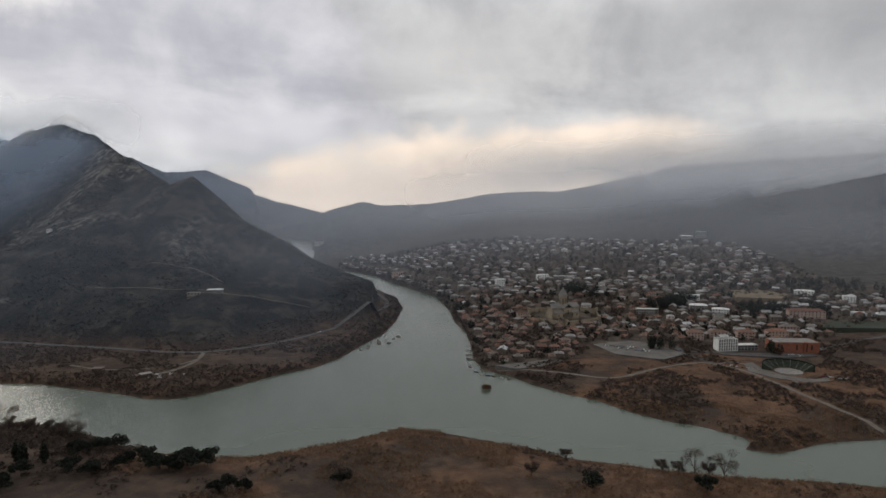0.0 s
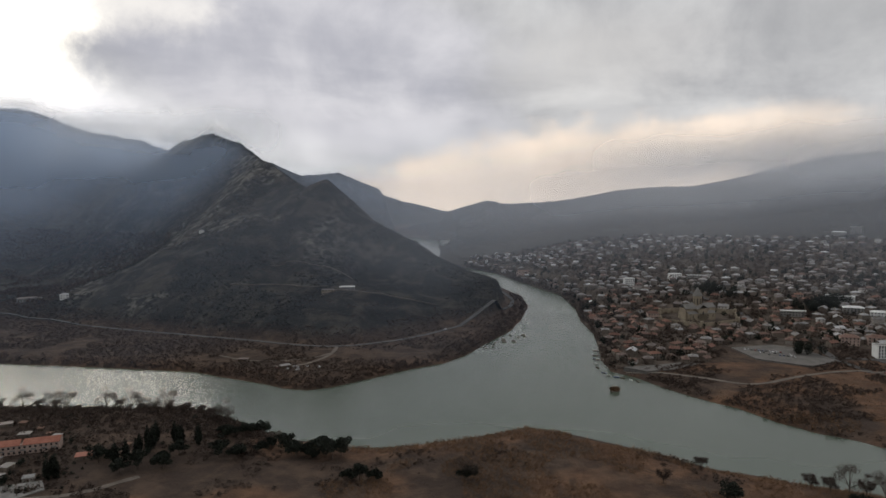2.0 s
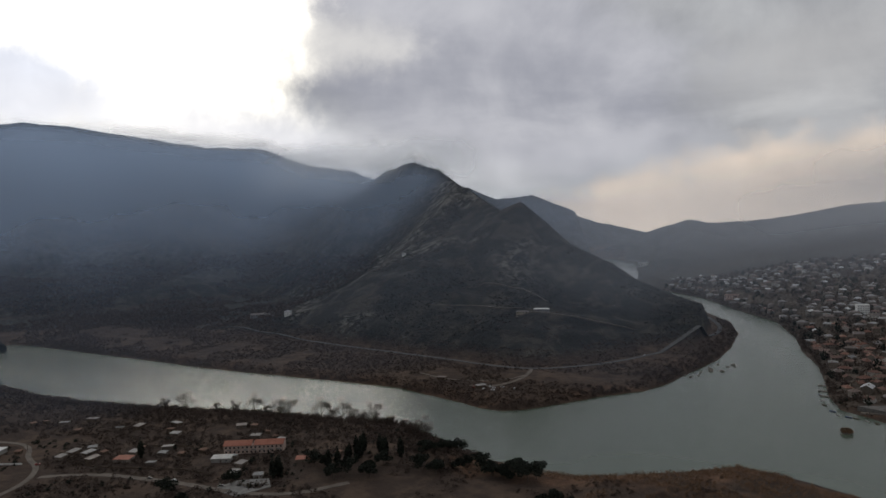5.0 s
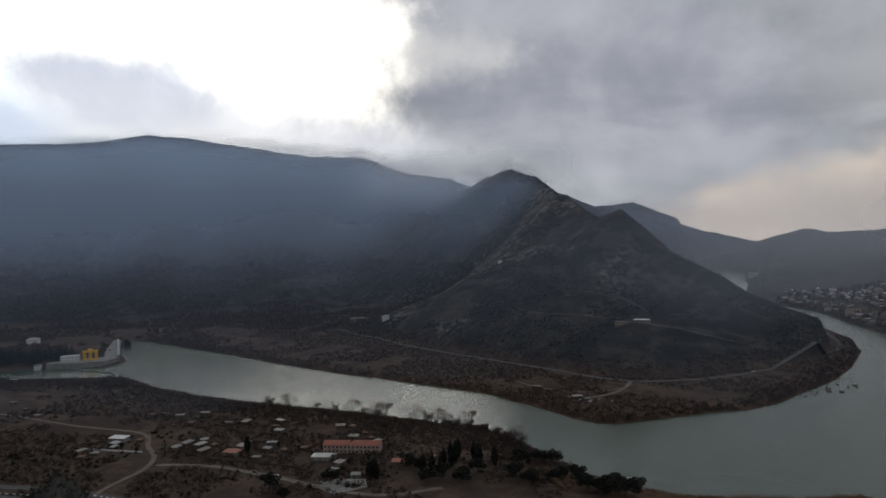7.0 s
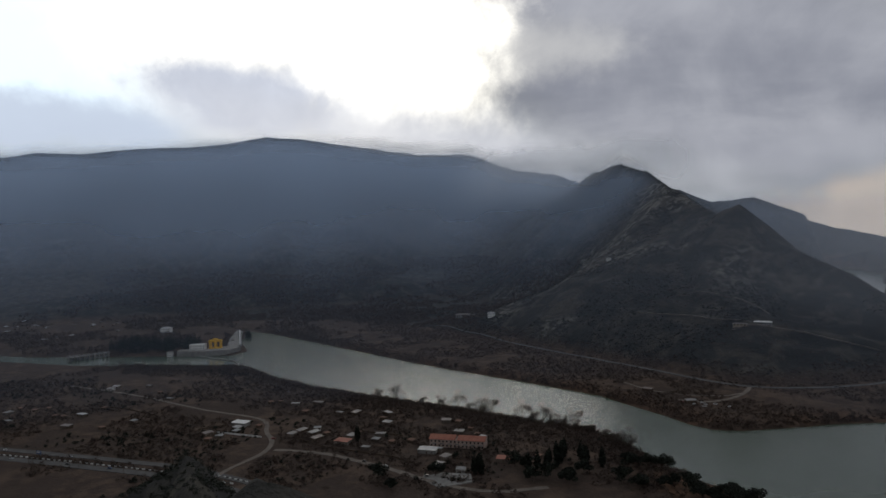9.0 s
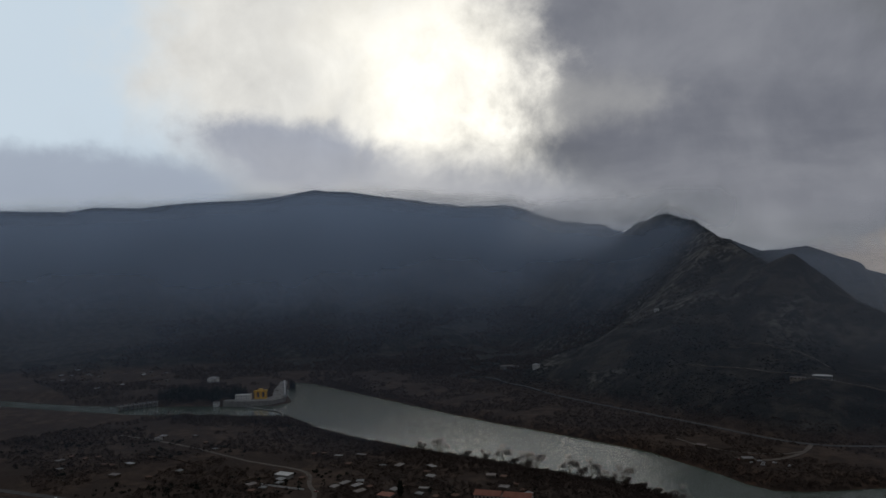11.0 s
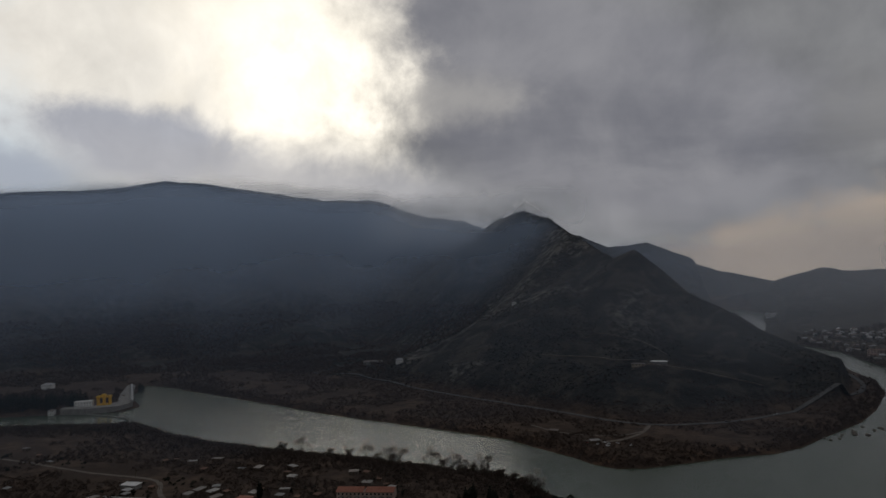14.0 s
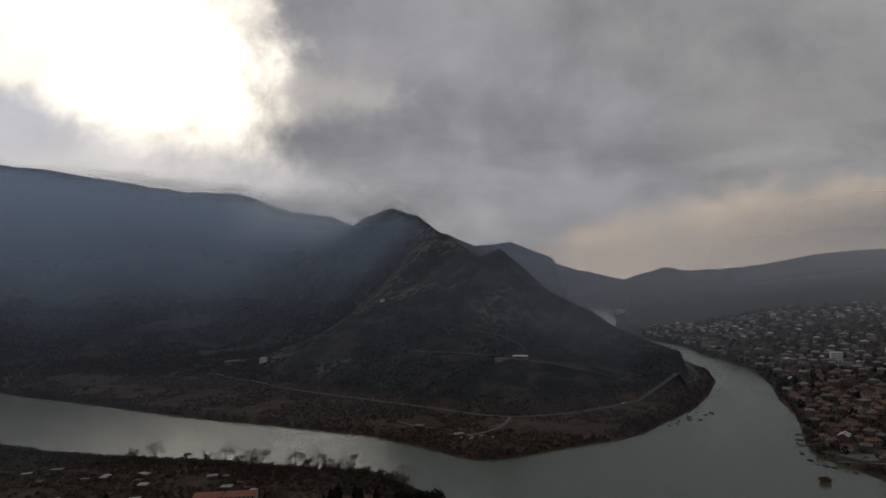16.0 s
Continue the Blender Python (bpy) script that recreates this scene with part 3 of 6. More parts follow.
def covers(x, y, z):
    base = plain(x, y)
    r, az = np.hypot(x, y), np.degrees(np.arctan2(-x, y))
    hill = smooth(2.5, 14, z - base)
    reed = np.zeros_like(x)
    for pts in MEADOWS:
        reed = np.maximum(reed, inside(x, y, pts) * smooth(-0.25, 0.15, fbm(x, y, 70, 4, 71)))
    d, _ = polyline_distance(x, y, SPIT_BANK)
    reed = np.maximum(reed, 0.45 * smooth(50, 8, d) * smooth(-0.4, 0.3, fbm(x, y, 60, 3, 73)))
    rock = hill * smooth(0.0, 0.35, fbm(x, y, 130, 4, 81)) * smooth(15, 7, np.abs(az - 31)) * (r < 2000)
    d, _ = polyline_distance(x, y, [(*at_bearing(a, b), 0) for a, b, _, _ in CRESTS[1]])
    rock = np.maximum(rock, 0.9 * smooth(110, 30, d) * smooth(-0.3, 0.2, fbm(x, y, 50, 3, 83)))
    d, _ = polyline_distance(x, y, [(*at_bearing(60.5, 3530), 0), (*at_bearing(63.5, 3545), 0)])
    return {"reed": np.clip(reed, 0, 1), "town": in_town(x, y) * 0.9, "scrub": hill * (r < 2000), "wood": np.maximum(hill * (r >= 2000), smooth(1300, 1500, r) * (az < 12) * (az > -60) * ~in_town(x, y) * 0.9) + (az > 30) * smooth(0, 60, y - np.interp(x, [p[0] for p in WOOD_EDGE], [p[1] for p in WOOD_EDGE])) * smooth(0.5, 0.1, hill), "rock": np.clip(rock, 0, 1), "snow": smooth(30, 5, d)}


make_ground()
bm = bmesh.new()
bmesh.ops.create_circle(bm, cap_ends=True, segments=64, radius=4600)
tagged(part("river", bm, WATER), "calm green-grey river water reflecting the overcast sky", "water", kind="structure")

# ---- low cloud, and tinted sheets that imitate aerial haze in the valley ----


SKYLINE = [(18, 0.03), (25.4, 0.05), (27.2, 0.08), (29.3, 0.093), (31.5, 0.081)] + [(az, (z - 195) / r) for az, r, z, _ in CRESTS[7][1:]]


def mist(name, az0, az1, r, z0, z1, mat, label, soft=140.0, over=None):
    """A curved sheet painted as haze or cloud, which thins out towards the ground and at its ends."""
    na, nz = 150, 26
    rng = np.random.default_rng(int(r + az0 * 7))
    a = np.linspace(az0, az1, na)
    rr = r + 50 * np.sin(a * 0.13 + rng.uniform(0, 6)) + 25 * np.sin(a * 0.31)
    A, Zs = np.meshgrid(np.radians(a), np.linspace(z0, z1, nz))
    Rs = rr[None, :] + 120 * np.linspace(0, 1, nz)[:, None] ** 2
    X, Y = -np.sin(A) * Rs, np.cos(A) * Rs
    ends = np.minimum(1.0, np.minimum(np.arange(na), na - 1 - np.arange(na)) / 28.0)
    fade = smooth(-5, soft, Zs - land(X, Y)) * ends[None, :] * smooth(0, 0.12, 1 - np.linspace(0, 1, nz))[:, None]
    # haze sheet trimmed to the ridge line, so that it leaves the sky alone
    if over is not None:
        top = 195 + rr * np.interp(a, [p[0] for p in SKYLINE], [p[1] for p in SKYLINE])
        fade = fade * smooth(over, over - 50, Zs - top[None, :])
    faces = [(k * na + i, k * na + i + 1, (k + 1) * na + i + 1, (k + 1) * na + i) for k in range(nz - 1) for i in range(na - 1)]
    me = mesh_from(name, np.stack([X.ravel(), Y.ravel(), Zs.ravel()], 1), faces, [mat])
    me.attributes.new("fade", "FLOAT", "POINT").data.foreach_set("value", fade.ravel().astype(np.float32))
    me.polygons.foreach_set("use_smooth", [True] * len(me.polygons))
    tagged(new(name, me), label, "mist", kind="stuff")


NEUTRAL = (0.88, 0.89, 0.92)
# blue of distance, put into the haze sheets as their colour
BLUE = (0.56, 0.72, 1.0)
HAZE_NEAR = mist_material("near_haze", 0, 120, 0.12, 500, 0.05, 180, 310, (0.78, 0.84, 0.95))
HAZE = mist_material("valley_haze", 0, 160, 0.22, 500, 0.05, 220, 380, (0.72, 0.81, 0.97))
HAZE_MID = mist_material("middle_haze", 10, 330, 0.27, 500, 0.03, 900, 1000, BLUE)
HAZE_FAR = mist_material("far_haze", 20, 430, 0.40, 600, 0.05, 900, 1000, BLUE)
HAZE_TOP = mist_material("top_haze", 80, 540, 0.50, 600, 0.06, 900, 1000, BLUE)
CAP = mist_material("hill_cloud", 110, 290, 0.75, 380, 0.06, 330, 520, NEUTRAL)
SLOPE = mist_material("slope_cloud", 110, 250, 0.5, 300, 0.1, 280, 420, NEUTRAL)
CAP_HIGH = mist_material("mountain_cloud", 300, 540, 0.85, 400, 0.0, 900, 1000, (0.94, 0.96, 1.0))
# added sheets, one behind another, lighten and blue the slopes with distance
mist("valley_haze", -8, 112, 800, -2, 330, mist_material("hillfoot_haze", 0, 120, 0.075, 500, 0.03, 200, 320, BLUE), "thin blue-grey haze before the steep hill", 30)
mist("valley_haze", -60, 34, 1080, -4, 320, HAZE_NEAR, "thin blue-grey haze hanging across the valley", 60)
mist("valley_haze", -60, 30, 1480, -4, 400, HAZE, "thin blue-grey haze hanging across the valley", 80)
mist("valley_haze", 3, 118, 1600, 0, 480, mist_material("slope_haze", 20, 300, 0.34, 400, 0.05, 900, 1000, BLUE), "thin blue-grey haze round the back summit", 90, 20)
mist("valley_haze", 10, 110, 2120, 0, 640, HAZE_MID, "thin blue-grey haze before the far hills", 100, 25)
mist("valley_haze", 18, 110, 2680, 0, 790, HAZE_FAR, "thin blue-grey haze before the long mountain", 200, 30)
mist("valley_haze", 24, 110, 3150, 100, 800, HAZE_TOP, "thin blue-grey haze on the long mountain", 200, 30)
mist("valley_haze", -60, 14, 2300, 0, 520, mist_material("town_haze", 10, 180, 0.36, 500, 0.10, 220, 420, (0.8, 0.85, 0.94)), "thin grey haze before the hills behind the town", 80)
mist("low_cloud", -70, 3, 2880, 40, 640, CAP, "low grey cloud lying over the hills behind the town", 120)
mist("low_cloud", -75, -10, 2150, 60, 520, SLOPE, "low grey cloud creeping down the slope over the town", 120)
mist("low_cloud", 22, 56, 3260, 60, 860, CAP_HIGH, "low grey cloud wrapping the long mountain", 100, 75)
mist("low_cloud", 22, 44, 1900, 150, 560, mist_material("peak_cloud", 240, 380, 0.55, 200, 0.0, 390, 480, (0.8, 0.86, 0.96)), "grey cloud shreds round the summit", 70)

# ---- roads and tracks ----
GRAVEL = plain_material("grey_gravel", (0.095, 0.088, 0.082), (0.16, 0.15, 0.138), 0.15, 0.95)


def resample(pts, step):
    out = []
    for p, q in zip(pts[:-1], pts[1:]):
        n = max(1, int(math.hypot(q[0] - p[0], q[1] - p[1]) / step))
        out += [(p[0] + (q[0] - p[0]) * k / n, p[1] + (q[1] - p[1]) * k / n) for k in range(n)]
    return out + [pts[-1]]


def soften(pts, rounds=3):
    for _ in range(rounds):
        new_pts = [pts[0]]
        for p, q in zip(pts[:-1], pts[1:]):
            new_pts += [(p[0] * 0.75 + q[0] * 0.25, p[1] * 0.75 + q[1] * 0.25), (p[0] * 0.25 + q[0] * 0.75, p[1] * 0.25 + q[1] * 0.75)]
        pts = new_pts + [pts[-1]]
    return pts


def road(name, pts, width, mat, label, lift=0.3, category="road", kind="structure", ragged=0.0):
    line = resample(soften(pts, 2), 4.0)
    p = np.array(line)
    d = np.gradient(p, axis=0)
    n = np.stack([-d[:, 1], d[:, 0]], 1) / (np.linalg.norm(d, axis=1)[:, None] + 1e-9)
    rng = np.random.default_rng(len(line))
    half = width / 2 * (1 + ragged * rng.uniform(-1, 1, (len(p), 1)))
    left, right = p + n * half, p - n * half
    zl, zr = land(*left.T), land(*right.T)
    z = np.maximum(np.maximum(zl, zr), land(*p.T)) + lift
    verts, faces = [], []
    for k in range(len(p)):
        verts += [(*left[k], z[k] - 1.2), (*left[k], z[k]), (*right[k], z[k]), (*right[k], z[k] - 1.2)]
    for k in range(len(p) - 1):
        a, b = 4 * k, 4 * k + 4
        faces += [(a + j, a + j + 1, b + j + 1, b + j) for j in range(3)]
    return tagged(new(name, mesh_from(name, verts, faces, [mat])), label, category, kind=kind)


HIGHWAY = [(-1150, -60), (-900, 60), (-730, 140), (-600, 200), (-540, 226), (-480, 246), (-420, 250), (-340, 250), (-200, 290), (0, 330)]
road("road", HIGHWAY, 9, ASPHALT, "grey asphalt carriageway of the valley highway")
HIGHWAY_B = [(x - 7, y + 19) for x, y in HIGHWAY[:5]] + [(-476, 264), (-420, 266), (-340, 266), (-200, 306), (0, 344)]
road("road", HIGHWAY_B, 8, ASPHALT, "grey asphalt carriageway of the valley highway")
road("road", [(-505, 244), (-520, 275), (-527, 305), (-552, 332), (-590, 345), (-612, 362), (-640, 368), (-700, 350), (-760, 340), (-860, 330), (-1000, 290)], 4.5, DIRT, "pale dirt road through the riverside gardens", ragged=0.15)
road("road", [(-530, 318), (-500, 336), (-469, 345), (-404, 352), (-366, 352), (-318, 363), (-290, 400)], 5.5, DIRT, "pale dirt road through the riverside gardens", ragged=0.15)
road("road", [(-1500, 900), (-1150, 960), (-900, 935), (-720, 898), (-577, 862), (-414, 825), (-340, 804), (-297, 800), (-250, 822), (-207, 862), (-150, 956), (-114, 1060), (-94, 1130), (-104, 1230), (-160, 1350)],
     7, ASPHALT, "grey road along the foot of the hill")
road("road", [(-290, 800), (-283, 765), (-289, 727), (-300, 704), (-330, 700)], 5, DIRT, "pale dirt track to the river flat", ragged=0.25)
road("road", [(-284, 770), (-300, 735), (-360, 715), (-420, 740)], 3.5, DIRT, "narrow dirt track across the river flat", ragged=0.25)
road("road", [(60, 732), (85, 726), (110, 716), (131, 707), (168, 686), (194, 692), (234, 726), (286, 749), (310, 744), (331, 707), (341, 644), (348, 608), (359, 540), (362, 531)], 5, DIRT, "pale gravel road through the brown meadow", ragged=0.15)
road("road", [(341, 650), (363, 668), (358, 700), (335, 757), (305, 740)], 5, DIRT, "pale gravel road past the open-air theatre", ragged=0.1)
road("road", [(305, 740), (286, 803), (294, 869), (288, 950), (250, 1050), (200, 1180), (160, 1300)], 8, ASPHALT, "asphalt street into the old town")
road("road", [(300, 800), (420, 780), (520, 850), (640, 900), (900, 1000)], 7, ASPHALT, "asphalt street along the edge of the town")
road("road", [(-359, 929), (-335, 948), (-303, 951), (-275, 966), (-230, 986), (-203, 1008)], 3.5, DIRT, "narrow dirt track across the hillside", lift=0.5, ragged=0.3)
road("road", [(-518, 962), (-435, 960), (-390, 950), (-345, 956)], 3, DIRT, "narrow dirt track across the hillside", lift=0.5, ragged=0.3)
road("road", [(-484, 1030), (-406, 1027), (-335, 1020)], 2.5, DIRT, "narrow terrace path on the hillside", lift=0.5, ragged=0.3)


def slab(name, outline, mat, label, category, lift=0.35, depth=1.5, kind="structure"):
    bm = bmesh.new()
    xs, ys = zip(*outline)
    z = float(land(np.array(xs), np.array(ys)).max()) + lift
    prism(bm, outline, z - depth - 6, z)
    return tagged(part(name, bm, mat), label, category, kind=kind), z


CAR_PARK, PARK_Z = slab("pavement", [(190, 838), (240, 858), (268, 842), (288, 784), (252, 757), (205, 785)], GRAVEL, "pale concrete visitors' car park", "car park")
PLAZA, PLAZA_Z = slab("pavement", [(58, 738), (95, 752), (125, 768), (140, 762), (112, 735), (80, 724)], GRAVEL, "pale riverside square at the edge of the old town", "square")
slab("pavement", [(325, 800), (358, 792), (400, 790), (440, 786), (440, 776), (400, 768), (332, 782)], ASPHALT, "grey paved forecourt round the public buildings", "forecourt")
slab("sports_field", [(518, 905), (600, 897), (632, 945), (556, 953)], TURF, "dull green football pitch", "sports field")
slab("sports_field", [(478, 1085), (545, 1070), (580, 1120), (560, 1178), (500, 1165)], plain_material("dry_field", (0.12, 0.095, 0.06), (0.17, 0.13, 0.085), 0.05), "brown oval playing field", "sports field")
slab("pavement", [(-378, 352), (-352, 348), (-340, 372), (-352, 384), (-372, 372)], CONCRETE, "pale broken concrete yard between the gardens", "yard", 0.25)

# ---- houses ----


def gable(bm, w, d, z, rise, over):
    """A gabled roof with thickness and eaves, ridge along x."""
    t = 0.25
    for s in (-1, 1):
        y1 = s * (d / 2 + over)
        zs = z - rise * over / (d / 2)
        v = [bm.verts.new(p) for p in ((-w / 2 - over, 0, z + rise), (w / 2 + over, 0, z + rise), (w / 2 + over, y1, zs), (-w / 2 - over, y1, zs),
                                       (-w / 2 - over, 0, z + rise + t), (w / 2 + over, 0, z + rise + t), (w / 2 + over, y1, zs + t), (-w / 2 - over, y1, zs + t))]
        for f in ((0, 1, 2, 3), (4, 5, 6, 7), (0, 1, 5, 4), (1, 2, 6, 5), (2, 3, 7, 6), (3, 0, 4, 7)):
            bm.faces.new([v[k] for k in f])
    return bm


def hip(bm, w, d, z, rise, over):
    """A hipped roof with a thick eaves edge."""
    a, b, k = w / 2 + over, d / 2 + over, max(0.3, (w - d) / 2)
    low = [bm.verts.new(p) for p in ((-a, -b, z - 0.2), (a, -b, z - 0.2), (a, b, z - 0.2), (-a, b, z - 0.2))]
    eave = [bm.verts.new(p) for p in ((-a, -b, z), (a, -b, z), (a, b, z), (-a, b, z))]
    top = [bm.verts.new((-k, 0, z + rise)), bm.verts.new((k, 0, z + rise))]
    bm.faces.new(low[::-1])
    for i in range(4):
        bm.faces.new((low[i], low[(i + 1) % 4], eave[(i + 1) % 4], eave[i]))
    bm.faces.new((eave[0], eave[1], top[1], top[0]))
    bm.faces.new((eave[1], eave[2], top[1]))
    bm.faces.new((eave[2], eave[3], top[0], top[1]))
    bm.faces.new((eave[3], eave[0], top[0]))
    return bm


def window_bm(x, z, y, w=1.1, h=1.5):
    bm = boxes((x - w / 2, y - 0.12, z, x + w / 2, y + 0.06, z + h))
    return bm


def house(w, d, h, rise, kind, roof_mat, label, windows=3, wall_mat=None, group="houses of the town", chimney=True):
    """A house: wall block, roof, chimney, door, windows on its long sides."""
    bm = boxes((-w / 2, -d / 2, -3.0, w / 2, d / 2, h))
    if kind == "gable":
        for s in (-1, 1):
            v = [bm.verts.new(p) for p in ((s * w / 2, -d / 2, h), (s * w / 2, d / 2, h), (s * w / 2, 0, h + rise), (s * (w / 2 - 0.3), -d / 2, h), (s * (w / 2 - 0.3), d / 2, h), (s * (w / 2 - 0.3), 0, h + rise))]
            for f in ((0, 1, 2), (3, 4, 5), (0, 1, 4, 3), (1, 2, 5, 4), (2, 0, 3, 5)):
                bm.faces.new([v[k] for k in f])
    ob = tagged(part("house", bm, wall_mat or WALLS), label, "house", group)
    part("roof", (gable if kind == "gable" else hip)(bmesh.new(), w, d, h, rise, 0.5), roof_mat, ob)
    if chimney:
        part("chimney", boxes((w * 0.2, d * 0.12, h, w * 0.2 + 0.8, d * 0.12 + 0.8, h + rise + 0.9), (w * 0.2 - 0.12, d * 0.12 - 0.12, h + rise + 0.9, w * 0.2 + 0.92, d * 0.12 + 0.92, h + rise + 1.1)), STONE, ob)
    floors = max(1, int(h / 2.9))
    for f in range(floors):
        for k in range(windows):
            x = -w / 2 + w * (k + 0.5) / windows
            if f == 0 and k == windows // 2:
                part("door", window_bm(x, 0.1, -d / 2, 1.1, 2.1), WOODEN, ob)
            else:
                part("window", window_bm(x, f * 2.9 + 0.9, -d / 2), GLASS, ob)
    return ob


rng = np.random.default_rng(7)


def thin(cand, gaps, cell=12.0):
    """Keeps candidates that are far enough from those kept before."""
    grid, keep = {}, []
    for k, ((x, y), g) in enumerate(zip(cand, gaps)):
        ci, cj, reach = int(x // cell), int(y // cell), int(g // cell) + 1
        if all(math.hypot(x - a, y - b) >= g for i in range(ci - reach, ci + reach + 1) for j in range(cj - reach, cj + reach + 1) for a, b in grid.get((i, j), ())):
            grid.setdefault((ci, cj), []).append((x, y))
            keep.append(k)
    return keep


CLEAR = [(183, 1016, 62), (235, 810, 62), (345, 812, 28), (420, 800, 52), (364, 712, 60), (575, 925, 62), (530, 1120, 70), (374, 1081, 26), (341, 1065, 22), (229, 1192, 20),
         (409, 1115, 24), (318, 1034, 18), (400, 1042, 20), (428, 1024, 18), (538, 993, 26), (106, 1239, 18), (110, 745, 24), (192, 1288, 16), (225, 1286, 18), (481, 1034, 30)]
STREETS = [[(305, 740), (286, 803), (294, 869), (288, 950), (250, 1050), (200, 1180), (160, 1300)], [(300, 800), (420, 780), (520, 850), (640, 900), (900, 1000)]]

cand = np.stack([rng.uniform(-420, 1500, 26000), rng.uniform(740, 2450, 26000)], 1)
ok = in_town(*cand.T)
for x, y, r in CLEAR:
    ok &= np.hypot(cand[:, 0] - x, cand[:, 1] - y) > r
for street in STREETS:
    ok &= polyline_distance(*cand.T, street)[0] > 11
ok &= polyline_distance(*cand.T, TOWN_BANK)[0] > 14
ok &= fbm(*cand.T, 120, 3, 91) > -0.08 - 0.52 * (cand[:, 1] < 1100)
cand = cand[ok]
ranges = np.hypot(*cand.T)
gaps = np.where(ranges < 1050, 12.6, np.where(ranges < 1300, 16.0, 21.0)) * rng.uniform(0.9, 1.3, len(cand))
cand = cand[thin(cand, gaps)]
ranges = np.hypot(*cand.T)
cand = cand[np.argsort(ranges)]
ranges = np.sort(ranges)
heights = land(*cand.T)
slope_turn = np.degrees(np.arctan2(cand[:, 0], cand[:, 1]))

red = "small plastered house with a faded red tile roof"
grey = "plastered house with a grey sheet-metal roof"
OLD = [house(10, 7.5, 5.4, 2.2, "hip", TILES, red), house(11.5, 8, 5.8, 2.4, "gable", TILES, red), house(9, 8, 3.6, 2.2, "gable", TILES, red, 2), house(13.5, 8, 5.8, 2.4, "hip", TILES, "long two-storey house with a red tile roof", 4),
       house(10.5, 9, 6.0, 2.4, "hip", TILES, red)]
LATER = [house(12, 10, 6.4, 2.4, "hip", TIN, grey), house(11, 9, 4.0, 2.0, "gable", TIN, grey, 2), house(14, 10, 6.6, 2.6, "gable", TIN, "two-storey plastered house with a grey metal roof"), house(10, 10, 6.2, 2.2, "hip", TIN, grey, 2)]
spent = set()
NEAREST = 298
for k in range(min(NEAREST, len(cand))):
    x, y = cand[k]
    pool = OLD if (rng.random() < (0.88 if y < 1080 and x < 330 else 0.35)) else LATER
    proto = pool[int(rng.integers(len(pool)))]
    turn = slope_turn[k] * -0.4 + float(rng.choice([0, 45, 90, 180, 270])) + float(rng.normal(0, 22))
    where = pose(x, y, heights[k] - 0.1, 0, 0, turn)
    if proto.name in spent:
        copy_thing(proto, where)
    else:
        proto.matrix_world = where
        spent.add(proto.name)

# the rest of the town further up the slope, joined


def joined(name, protos, places, mats, label, category, scales=None, turns=None):
    """Many copies of plain vertex/face shapes as one mesh of kind stuff. protos: (verts, tris, material index per tri)."""
    V, F, M, base = [], [], [], 0
    n = len(places)
    scales = np.ones((n, 3)) if scales is None else scales
    turns = rng.uniform(0, 2 * math.pi, n) if turns is None else turns
    pick = rng.integers(len(protos), size=n)
    for k, (v, f, mi) in enumerate(protos):
        idx = np.where(pick == k)[0]
        if not len(idx):
            continue
        c, s = np.cos(turns[idx])[:, None], np.sin(turns[idx])[:, None]
        q = v[None] * scales[idx][:, None, :]
        w = np.stack([q[..., 0] * c - q[..., 1] * s, q[..., 0] * s + q[..., 1] * c, q[..., 2]], -1) + places[idx][:, None, :]
        V.append(w.reshape(-1, 3))
        F.append((f[None] + (np.arange(len(idx)) * len(v))[:, None, None] + base).reshape(-1, 3))
        M.append(np.tile(mi, len(idx)))
        base += len(idx) * len(v)
    V, F, M = np.concatenate(V), np.concatenate(F), np.concatenate(M)
    me = bpy.data.meshes.new(name)
    me.vertices.add(len(V))
    me.vertices.foreach_set("co", V.astype(np.float32).ravel())
    me.loops.add(F.size)
    me.loops.foreach_set("vertex_index", F.astype(np.int32).ravel())
    me.polygons.add(len(F))
    me.polygons.foreach_set("loop_start", (np.arange(len(F)) * 3).astype(np.int32))
    me.update(calc_edges=True)
    for one in mats:
        me.materials.append(one)
    me.polygons.foreach_set("material_index", M.astype(np.int32))
    return tagged(new(name, me), label, category, kind="stuff")


def tri_shape(build_list):
    """Plain arrays out of (bmesh, material index) pairs."""
    V, F, M, base = [], [], [], 0
    for bm, mi in build_list:
        bmesh.ops.recalc_face_normals(bm, faces=bm.faces)
        bmesh.ops.triangulate(bm, faces=bm.faces)
        bm.verts.ensure_lookup_table()
        bm.verts.index_update()
        V.append(np.array([v.co[:] for v in bm.verts]))
        F.append(np.array([[v.index for v in f.verts] for f in bm.faces]) + base)
        M.append(np.full(len(bm.faces), mi))
        base += len(bm.verts)
        bm.free()
    return np.concatenate(V), np.concatenate(F), np.concatenate(M)


def far_house(w, d, h, rise, kind):
    win = bmesh.new()
    for k in range(3):
        box(win, -w / 2 + w * (k + 0.5) / 3 - 0.7, -d / 2 - 0.1, h - 2.2, -w / 2 + w * (k + 0.5) / 3 + 0.7, -d / 2 + 0.1, h - 0.7)
    return tri_shape([(boxes((-w / 2, -d / 2, -4, w / 2, d / 2, h)), 0), ((gable if kind == "gable" else hip)(bmesh.new(), w, d, h, rise, 0.5), 1), (win, 2)])


